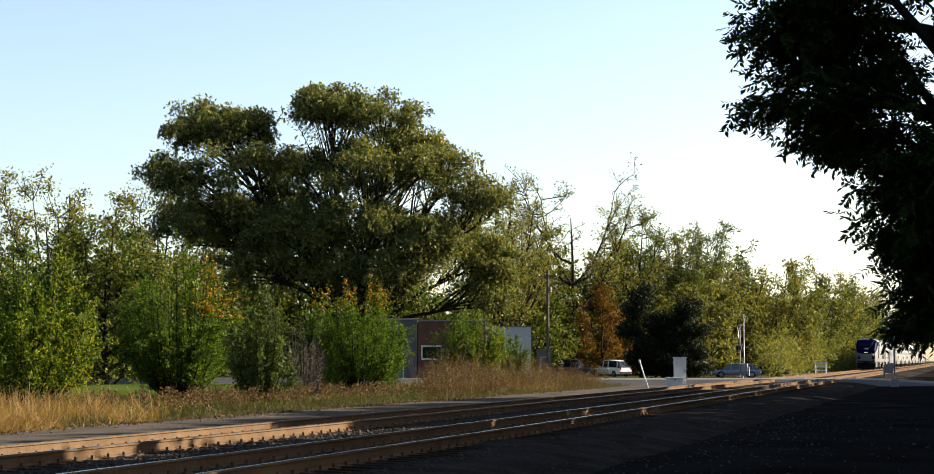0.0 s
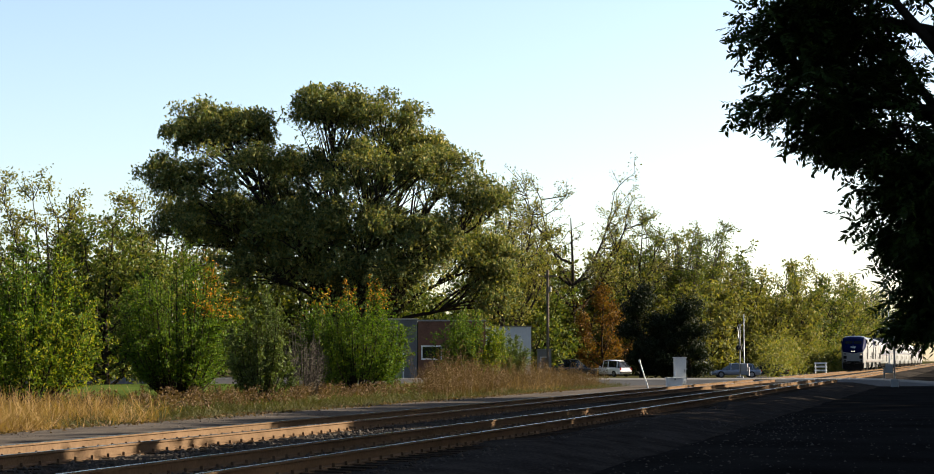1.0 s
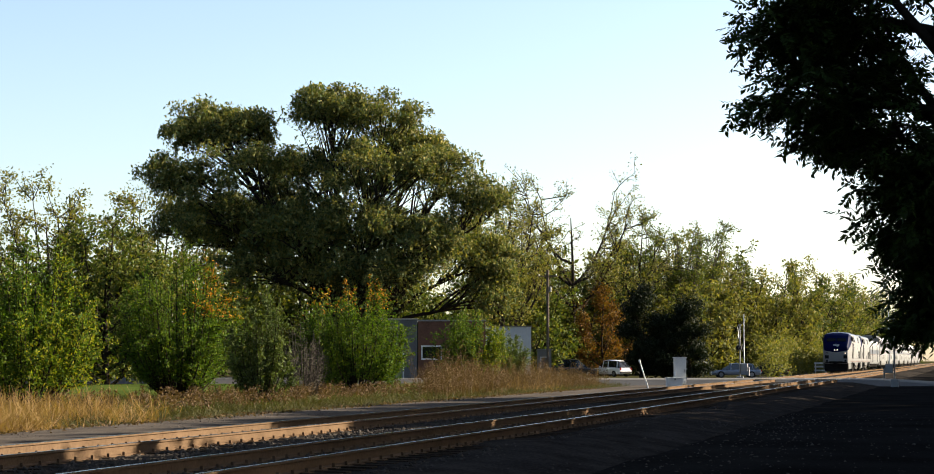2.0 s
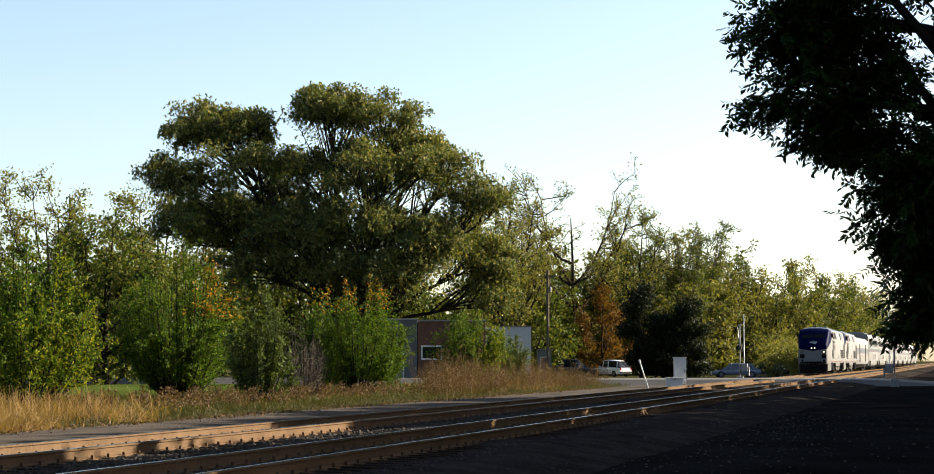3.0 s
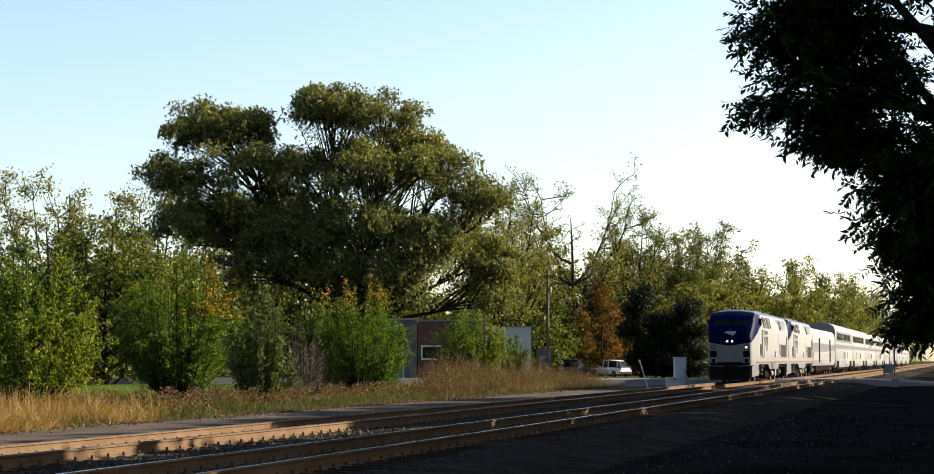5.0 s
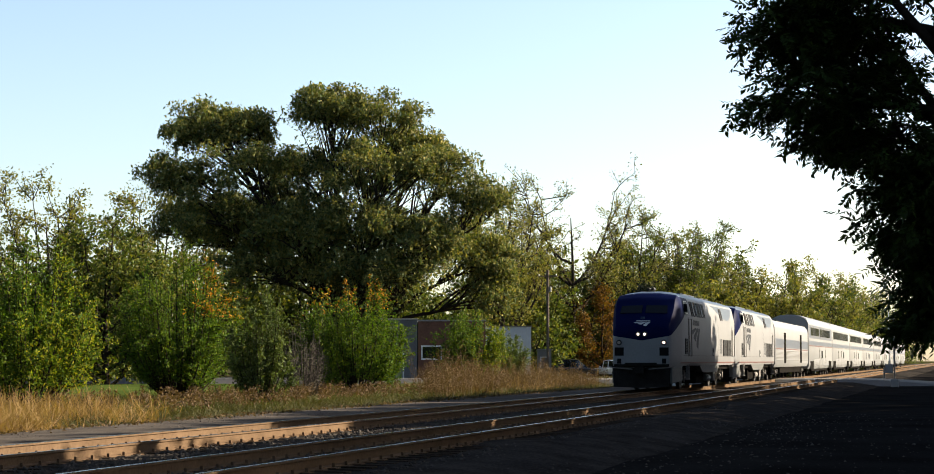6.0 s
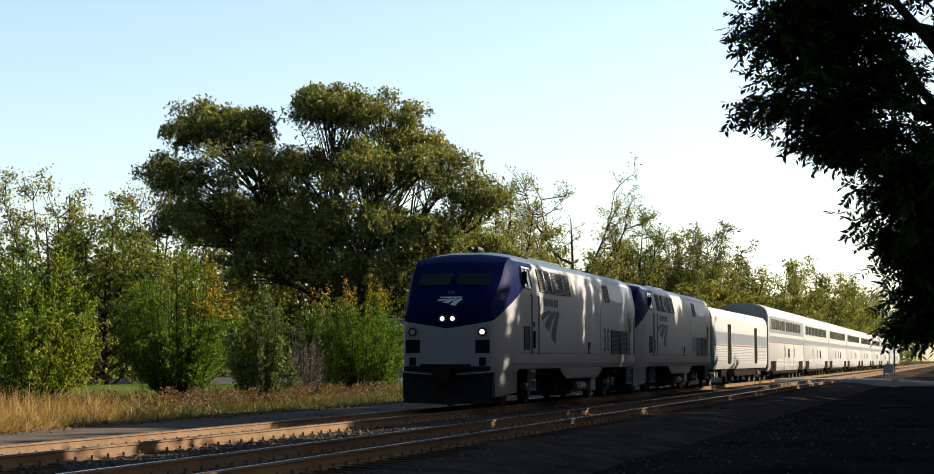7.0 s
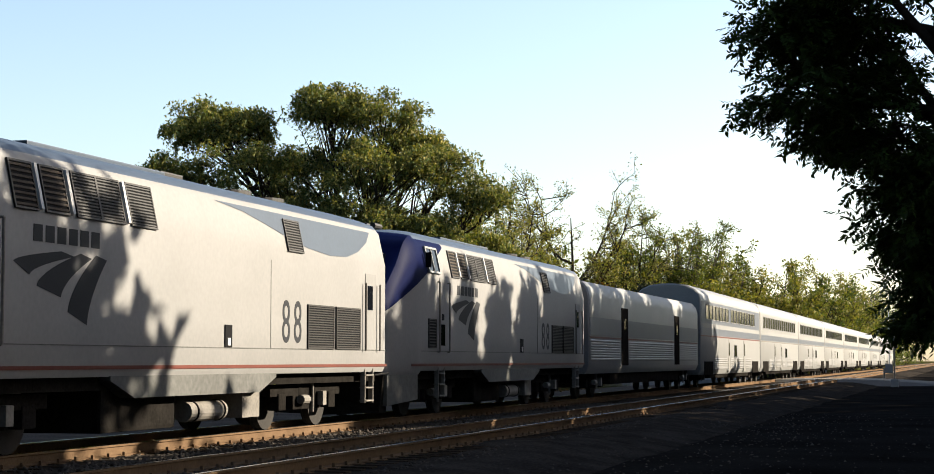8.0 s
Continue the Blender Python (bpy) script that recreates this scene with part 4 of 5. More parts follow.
# utility pole with a street lamp
root = tagged(empty("utility_pole", pose(162.4, 36.9, GZ)), "grey wooden utility pole with a lamp arm", "utility pole")
part("shaft", rods(((0, 0, -0.3), (0, 0, 10.0), 0.13), n=12), M_POLE, root)
part("transformer", rods(((0.05, -0.22, 8.0), (0.05, -0.22, 8.5), 0.12), n=14), M_ALU, root, "grey drum transformer")
part("crossarm", boxes((-0.06, 0.06, -0.9, 0.9, 9.4, 9.52)), M_POLE, root)
for y in (-0.8, 0.0, 0.8):
    part("insulator", rods(((0, y, 9.52), (0, y, 9.66), 0.05), n=8), M_CABINET, root)
part("conduit", rods(((0.15, 0, 0), (0.15, 0, 6.5), 0.04), n=8), M_ALU, root)


def building(name, at, w, d, h, wall, label, opens, trimmed=True):
    """A flat-roofed building: front is local -y, opens are (x, z, w, h, kind)."""
    root = tagged(empty(name, pose(*at, 0, 0, RZ)), label, "building")
    panels = []
    xs = sorted({0, w, *[o[0] for o in opens], *[o[0] + o[2] for o in opens]})
    for a, b in zip(xs, xs[1:]):
        o = [o for o in opens if o[0] < (a + b) / 2 < o[0] + o[2]]
        if o and o[0][1] > 0:
            panels.append((a, b, 0, 0.25, 0, o[0][1]))
        panels.append((a, b, 0, 0.25, o[0][1] + o[0][3] if o else 0, h))
    panels += [(0, 0.25, 0.25, d, 0, h), (w - 0.25, w, 0.25, d, 0, h), (0.25, w - 0.25, d - 0.25, d, 0, h)]
    for p in panels:
        part("wall", boxes(p), wall, root)
    part("roof", boxes((0.1, w - 0.1, 0.1, d - 0.1, h - 0.3, h - 0.1)), M_SIDING, root)
    part("parapet_cap", boxes((-0.06, w + 0.06, -0.06, 0.3, h, h + 0.12), bevel=0.01), M_CONCRETE, root)
    for x, z, ww, hh, kind in opens:
        p = part(kind, boxes((x, x + ww, 0.12, 0.16, z, z + hh)), M_CARGLASS if kind == "window" else M_SIDING, root)
        part("frame", boxes((x, x + 0.1, 0.02, 0.12, z, z + hh), (x + ww - 0.1, x + ww, 0.02, 0.12, z, z + hh), (x + 0.1, x + ww - 0.1, 0.02, 0.12, z + hh - 0.1, z + hh), (x + 0.1, x + ww - 0.1, 0.02, 0.12, z, z + 0.1)), M_CABINET, p, "white frame")
    return root


building("brick_shop", (134.0, 40.7, GZ), 5.2, 7.0, 4.75, M_BRICK, "flat-roofed brown brick shop with a framed window", [(0.25, 1.8, 1.6, 1.1, "window"), (3.2, 0.0, 1.1, 2.2, "door")])
b2 = building("metal_annex", (133.2, 43.45, GZ), 2.8, 6.6, 4.85, M_SIDING, "tall grey sided annex beside a brick shop", [(0.6, 0.0, 1.2, 2.3, "door")])
for i in range(13):
    part("siding_rib", boxes((0.1 + i * 0.21, 0.15 + i * 0.21, -0.03, 0.0, 2.45, 4.8)), M_SIDING, b2)
building("pale_shed", (172.1, 45.4, GZ), 4.5, 7.0, 5.0, M_PALEWALL, "pale grey metal shed with a flat roof", [(1.4, 0.0, 1.8, 2.6, "door")])
building("booth", (166.8, 38.9, GZ), 1.3, 1.6, 2.7, M_CONCRETE, "small beige booth with a white door frame", [(0.25, 0.0, 0.75, 2.1, "door")])


def car(at, rz, paint, label, length=4.7, height=1.75, tail=1.0, name="car"):
    """A car: body shell, glasshouse, wheels in arches, lamps; front is local +x."""
    root = tagged(empty(name, pose(*at, 0, 0, rz)), label, "car")
    L, w, hb = length, 0.92, height * 0.56
    body = [(-L / 2, 0.74, 0.38, hb * 0.86), (-L / 2 + 0.12, 0.88, 0.28, hb * 0.98), (-L * 0.2, w, 0.26, hb), (L * 0.2, w, 0.26, hb * 0.98), (L * 0.36, 0.9, 0.26, hb * 0.92), (L / 2 - 0.1, 0.84, 0.28, hb * 0.78), (L / 2, 0.68, 0.36, hb * 0.62)]
    sec = lambda w, z0, z1: [(w * 0.94, z0), (w, z0 + 0.15), (w, z1 - 0.18), (w * 0.93, z1), (-w * 0.93, z1), (-w, z1 - 0.18), (-w, z0 + 0.15), (-w * 0.94, z0)]
    part("body", loft([(x, sec(a, b, c)) for x, a, b, c in body]), paint, root, smooth=False)
    top = [(-L / 2 * tail + 0.1, 0.80, hb - 0.05, hb + 0.05), (-L / 2 * tail + 0.45, 0.76, hb - 0.05, height - 0.08), (-0.2, 0.74, hb - 0.05, height - 0.02), (L * 0.1, 0.74, hb - 0.05, height - 0.06), (L * 0.28, 0.8, hb - 0.05, hb + 0.04)]
    cs = lambda w, z0, z1: [(w + 0.06, z0), (w * 0.86 + 0.06, z1 - 0.06), (w * 0.76, z1), (-w * 0.76, z1), (-w * 0.86 - 0.06, z1 - 0.06), (-w - 0.06, z0)]
    part("glasshouse", loft([(x, cs(a, b, c)) for x, a, b, c in top]), M_CARGLASS, root, "dark tinted glass all round")
    part("roof", loft([(x, [(0.66, z - 0.03), (0.6, z + 0.02), (-0.6, z + 0.02), (-0.66, z - 0.03)]) for x, z in ((-L / 2 * tail + 0.4, height - 0.1), (-0.2, height), (L * 0.11, height - 0.06))]), paint, root)
    for s in (-1, 1):
        for x in (-L / 2 * tail + 0.5, -L * 0.08, L * 0.12):
            bm = bmesh.new()
            rod(bm, (x, s * 0.84, hb - 0.02), (x + (0.12 if x < 0 else -0.1), s * 0.68, height - 0.06), 0.045, 6)
            part("pillar", bm, paint, root)
        for x in (-L * 0.3, L * 0.3):
            wl = part("wheel", rods(((x, s * 0.7, 0.33), (x, s * 0.94, 0.33), 0.33), n=20), M_RUBBER, root)
            part("rim", rods(((x, s * 0.92, 0.33), (x, s * 0.955, 0.33), 0.2), n=14), M_ALU, wl, "metal wheel rim")
        part("tail_light", boxes((-L / 2 - 0.01, -L / 2 + 0.12, s * 0.72 - 0.1, s * 0.72 + 0.1, hb * 0.72, hb * 0.98), bevel=0.02), M_TAIL, root)
        part("headlight", boxes((L / 2 - 0.14, L / 2 - 0.01, s * 0.62 - 0.14, s * 0.62 + 0.14, hb * 0.55, hb * 0.7), bevel=0.02), M_CABINET, root)
        part("mirror", boxes((L * 0.16, L * 0.16 + 0.12, s * 0.96 - 0.09, s * 0.96 + 0.09, hb, hb + 0.14), bevel=0.02), paint, root)
    part("bumper", boxes((-L / 2 - 0.06, -L / 2 + 0.1, -0.8, 0.8, 0.36, 0.56), bevel=0.03), M_UNDER_EARLY, root)
    return root


car((194.0, 37.0, GZ), 50, M_CARWHITE, "white sport utility car parked by the street", 4.8, 1.78, name="parked_car")
car((190.5, 40.6, GZ), -70, M_CARDARK, "dark pickup-sized car half hidden by weeds", 5.3, 1.85, 0.8, name="parked_car")
car((180.2, 22.0, -0.42), 105, M_CARSILVER, "silver-blue sedan waiting beside the crossing", 5.0, 1.45, 0.85, name="parked_car")
car((191.4, 20.2, -0.42), 105, M_CARDARK, "low dark car behind a sedan", 4.6, 1.4, 0.85, name="parked_car")

# ---- ties and loose stones ----
rng = np.random.default_rng(14)
TIE = []
for v in range(3):
    bm = boxes((-0.115, 0.115, -1.3, 1.3, -0.36, -0.188), bevel=0.012)
    me = bpy.data.meshes.new("tie")
    bm.to_mesh(me)
    me.materials.append(M_TIE)
    TIE.append(me)
for root in (TRACK_NEAR, TRACK_FAR):
    for i in range(190):
        t = new("tie", TIE[i % 3])
        t.parent = root
        t.matrix_basis = pose(18 + 0.53 * i, rng.normal() * 0.03, rng.normal() * 0.004, 0, 0, rng.normal() * 0.6)
SPIKE = bpy.data.meshes.new("tie_plate")
bm = boxes((-0.1, 0.1, -0.19, 0.19, -0.19, -0.176), (-0.06, -0.03, 0.08, 0.12, -0.19, -0.12), (0.03, 0.06, -0.12, -0.08, -0.19, -0.12))
bm.to_mesh(SPIKE)
SPIKE.materials.append(M_RUST)
for root in (TRACK_NEAR, TRACK_FAR):
    for i in range(90):
        for s in (-1, 1):
            t = new("tie_plate", SPIKE)
            t.parent = root
            t.matrix_basis = pose(18 + 0.53 * i, s * 0.7525, 0)


def stones(n, x0, x1, spans, size, seed):
    """Crushed stone: rough eight-sided lumps."""
    rng = np.random.default_rng(seed)
    k = rng.integers(len(spans), size=n)
    sp = np.array(spans)[k]
    t = rng.random(n)
    c = np.column_stack([rng.uniform(x0, x1, n), sp[:, 0] + (sp[:, 1] - sp[:, 0]) * t, sp[:, 2] + (sp[:, 3] - sp[:, 2]) * t])
    base = np.array([[1, 0, 0], [-1, 0, 0], [0, 1, 0], [0, -1, 0], [0, 0, 1], [0, 0, -1]], float)
    v = base[None] * rng.uniform(0.6, 1.3, (n, 6, 1)) + rng.normal(size=(n, 6, 3)) * 0.2
    a = rng.uniform(0, 6.28, n)
    ca, sa = np.cos(a)[:, None], np.sin(a)[:, None]
    v = np.stack([v[:, :, 0] * ca - v[:, :, 1] * sa, v[:, :, 0] * sa + v[:, :, 1] * ca, v[:, :, 2] * 0.75], -1)
    v = v * (size * rng.uniform(0.5, 1.4, (n, 1, 1))) + c[:, None]
    f = np.array([[0, 2, 4], [2, 1, 4], [1, 3, 4], [3, 0, 4], [2, 0, 5], [1, 2, 5], [3, 1, 5], [0, 3, 5]])
    return v.reshape(-1, 3), (np.arange(n)[:, None, None] * 6 + f[None]).reshape(-1, 3)


tagged(grid_mesh("crushed_stone", *stones(15000, 20, 62, [(10.75, 12.0, -0.20, -0.2), (12.9, 14.2, -0.2, -0.2), (15.0, 16.6, -0.2, -0.36), (6.0, 7.8, -0.42, -0.2), (8.7, 10.0, -0.2, -0.2), (10.9, 12.6, -0.2, -0.2)], 0.05, 15), M_STONE), "loose grey-brown track ballast stones", "ballast", kind="stuff")
tagged(grid_mesh("lot_gravel", *stones(3000, 24, 60, [(-2, 6.2, -0.43, -0.45), (17, 22.5, -0.43, -0.45)], 0.03, 16), M_CINDER), "scattered gravel on bare ground", "gravel", kind="stuff")
rng = np.random.default_rng(17)
q = np.column_stack([rng.uniform(24, 110, 1500), 22.3 + rng.normal(size=1500) * 0.45, np.full(1500, GZ + 0.03)])
tagged(grid_mesh("leaf_litter", *leaf_cards(rng, q, 0.13, 0.07, up=2.0), L_WEED), "dry leaf litter along the grass edge", "leaf litter", kind="stuff")

# ---- train ----
M_SILVER = mat("silver_paint", (0.15, 0.148, 0.145), 0.55, 0.0, var=0.07, scale=0.8, fine=12, bump=0.03, spec=0.1)
M_NAVY = mat("navy_paint", (0.0010, 0.0030, 0.024), 0.5, 0.0, var=0.1, scale=1, fine=12, bump=0.02, spec=0.012)
M_WAVE = mat("slate_blue_paint", (0.034, 0.045, 0.062), 0.4, 0.1, var=0.1, scale=1, fine=12, bump=0.02)
M_RED = mat("red_stripe", (0.075, 0.018, 0.011), 0.5, var=0.15)
M_SKIRT = mat("grey_skirt_paint", (0.062, 0.062, 0.058), 0.7, var=0.3, scale=1, fine=10)
M_UNDER = mat("grimy_shaded_underframe", (0.011, 0.010, 0.009), 0.95, var=0.4, scale=3, fine=20, spec=0.0)
M_BOX = mat("dusty_grey_box", (0.1153, 0.1062, 0.09405), 0.8, var=0.25, scale=3, fine=20)
M_GRILLE = mat("grille_slat", (0.01214, 0.01092, 0.009709), 0.6, var=0.2, spec=0.2)
M_BLACK = mat("black_recess", (0.004854, 0.004854, 0.005461), 0.8, var=0.1, spec=0.05)
M_WHITE = mat("white_paint", (0.3034, 0.3034, 0.2973), 0.5, var=0.06)
M_DARKTEXT = mat("dark_lettering", (0.004, 0.005, 0.008), 0.6, var=0.05)
M_STEEL = mat("stainless_steel", (0.1538, 0.1536, 0.1501), 0.5, 0.1, var=0.08, scale=0.6, fine=15, bump=0.03, spec=0.15)
M_FLUTE = mat("stainless_fluting", (0.1481, 0.1446, 0.1378), 0.45, 0.1, var=0.1, scale=0.6, fine=15, bump=0.03, spec=0.15)
M_GLASS = mat("dark_window_glass", (0.003, 0.0035, 0.005), 0.12, 0.0, var=0.1, bump=0.0, spec=0.12)
M_BAND = mat("blue_grey_band", (0.06068, 0.06978, 0.08495), 0.45, 0.1, var=0.1, scale=1, fine=12)
M_LAMP = glow_mat("headlight_glow", (1.0, 0.86, 0.70), 0.48)
M_DITCH = glow_mat("ditch_light_glow", (1.0, 0.72, 0.52), 0.42)
M_DIM = mat("unlit_lens", (0.2124, 0.182, 0.1517), 0.15, var=0.1)
M_RUST_DARK = mat("dusty_louvre", (0.035, 0.027, 0.02), 0.8, var=0.25, scale=3, fine=20)
M_TIRE = mat("wheel_steel", (0.02, 0.018, 0.016), 0.8, 0.2, var=0.3)
LOCO_LEN, CAR_LEN = 21.03, 25.91


def loco_section(w, h, z0=1.06, k=1.0):
    """Half-width w at the sill, roof height h: straight side, slanting shoulder, arched roof."""
    half = [(w - 0.05, z0), (w, z0 + 0.12), (w, 3.32), (w - 0.15, 4.0), (w - 0.29, 4.18), (w - 0.6, h - 0.06), (w * 0.3, h)]
    boxy = [(w - 0.05, z0), (w, z0 + 0.12), (w, h - 0.55), (w - 0.05, h - 0.32), (w - 0.13, h - 0.15), (w - 0.30, h - 0.05), (w * 0.3, h)]
    half = [(a * k + c * (1 - k), b * k + d * (1 - k)) for (a, b), (c, d) in zip(half, boxy)]
    return half + [(-y, z) for y, z in half[::-1]]


def side_matrix(x, z, s):
    """Panel space on a body side: across, up, outward; s = -1 is the side with negative y."""
    return Matrix(((1, 0, 0, x), (0, 0, s, s * 1.522), (0, 1, 0, z), (0, 0, 0, 1)))


def slope_matrix(x, s):
    """Panel space on the slanting shoulder, from its lower edge."""
    up = Vector((0, -s * 0.15, 0.68)).normalized()
    out = Vector((0, s * 0.68, 0.15)).normalized()
    return Matrix(((1, 0, 0, x), (0, up.y, out.y, s * 1.522), (0, up.z, out.z, 3.33), (0, 0, 0, 1)))


def grille(root, m, w, h, rows, name="grille", slat=None):
    g = part(name, boxes((0, w, 0, h, -0.01, 0.012), m=m), M_BLACK, root, "black louvred grille")
    fr = boxes((-0.03, 0, -0.03, h + 0.03, 0, 0.03), (w, w + 0.03, -0.03, h + 0.03, 0, 0.03), (0, w, -0.03, 0, 0, 0.03), (0, w, h, h + 0.03, 0, 0.03), m=m)
    part("grille_frame", fr, M_GRILLE, g)
    for i in range(rows):
        v = (i + 0.5) * h / rows
        part("slat", boxes((0.005, w - 0.005, v - h / rows * 0.22, v + h / rows * 0.22, 0.012, 0.026), m=m), slat or M_GRILLE, g)
    return g


def wheel_bm(x, r=0.5):
    bm = bmesh.new()
    for s in (-1, 1):
        rod(bm, (x, s * 0.68, r), (x, s * 0.81, r), r, 24)
        rod(bm, (x, s * 0.65, r), (x, s * 0.68, r), r + 0.025, 24)
        rod(bm, (x, s * 0.81, r), (x, s * 0.93, r), 0.14, 12)
    rod(bm, (x, -0.7, r), (x, 0.7, r), 0.08, 10)
    return bm


def truck(root, x, base, r=0.5):
    """A two-axle truck: side frames with drooping middles, journal boxes, springs, wheelsets."""
    bm = bmesh.new()
    for s in (-1, 1):
        y0, y1 = (0.95, 1.12) if s > 0 else (-1.12, -0.95)
        box(bm, x - base / 2 - 0.55, x + base / 2 + 0.55, y0, y1, 0.62, 0.84, 0.02)
        box(bm, x - 0.75, x + 0.75, y0, y1, 0.36, 0.64, 0.02)
        for e in (-1, 1):
            box(bm, x + e * base / 2 - 0.19, x + e * base / 2 + 0.19, y0 - 0.03, y1 + 0.03, 0.36, 0.68, 0.03)
            rod(bm, (x + e * 0.4, (y0 + y1) / 2, 0.62), (x + e * 0.4, (y0 + y1) / 2, 1.0), 0.11, 10)
    box(bm, x - 0.3, x + 0.3, -1.0, 1.0, 0.5, 0.78)
    t = part("truck", bm, M_UNDER, root, "grimy two-axle truck")
    for e in (-1, 1):
        part("wheelset", wheel_bm(x + e * base / 2, r), M_TIRE, t)
    for s in (-1, 1):
        part("brake_cylinder", rods(((x - 0.55, s * 1.2, 0.55), (x - 0.2, s * 1.2, 0.55), 0.09), n=10), M_BOX, t, "dusty brake cylinder")
        part("hanger", rods(((x + 0.2, s * 1.16, 0.3), (x + 0.2, s * 1.16, 0.95), 0.035)), M_BOX, t)
        part("sand_box", boxes((x + 0.55, x + 0.75, s * 1.2 - 0.06, s * 1.2 + 0.06, 0.42, 0.7), bevel=0.01), M_BOX, t)
    return t


def poly_panel(bm, m, pts, t=0.004):
    a = [bm.verts.new(m @ Vector((x, y, 0.002))) for x, y in pts]
    b = [bm.verts.new(m @ Vector((x, y, 0.002 + t))) for x, y in pts]
    bm.faces.new(b)
    for i in range(len(pts)):
        j = (i + 1) % len(pts)
        bm.faces.new((a[i], a[j], b[j], b[i]))
    return bm


def sweep_mark(bm, m, w, h, flip=1, only=0):
    """Three curved blades that fan out below a point: a plain travelmark shape."""
    for k, (x0, x1, yb, tx) in list(enumerate(((0.0, 0.16, 0.30, 0.62), (0.22, 0.50, 0.60, 0.82), (0.56, 0.80, 1.0, 1.0))))[only:only + 1]:
        left, right = [], []
        for i in range(9):
            t = i / 8
            left.append((x0 + (tx - 0.12 - x0) * t ** 1.6 + (0.02 if k else 0), -yb * (1 - t) ** 1.0 * (0.9 if k else 0.7)))
            right.append((x1 + (tx + 0.03 - x1) * t ** 1.6, -(yb + 0.09) * (1 - t) - 0.06 * t))
        pts = [(x * w * flip, y * h) for x, y in left + right[::-1]]
        poly_panel(bm, m, pts)
    return bm


def text_mesh(body, size, m):
    cu = bpy.data.curves.new("lettering", "FONT")
    cu.body, cu.size, cu.extrude, cu.align_x = body, size, 0.003, "CENTER"
    ob = bpy.data.objects.new("lettering", cu)
    scene.collection.objects.link(ob)
    me = bpy.data.meshes.new_from_object(ob.evaluated_get(bpy.context.evaluated_depsgraph_get()))
    bpy.data.objects.remove(ob)
    bm = bmesh.new()
    bm.from_mesh(me)
    bmesh.ops.remove_doubles(bm, verts=bm.verts, dist=0.0005)
    bmesh.ops.transform(bm, matrix=m, verts=bm.verts)
    return bm


NOSE = [(0.0, 1.20, 2.62), (0.10, 1.27, 2.85), (0.45, 1.34, 3.22), (0.95, 1.41, 3.72), (1.35, 1.46, 4.04), (1.75, 1.50, 4.24), (2.3, 1.52, 4.34)]


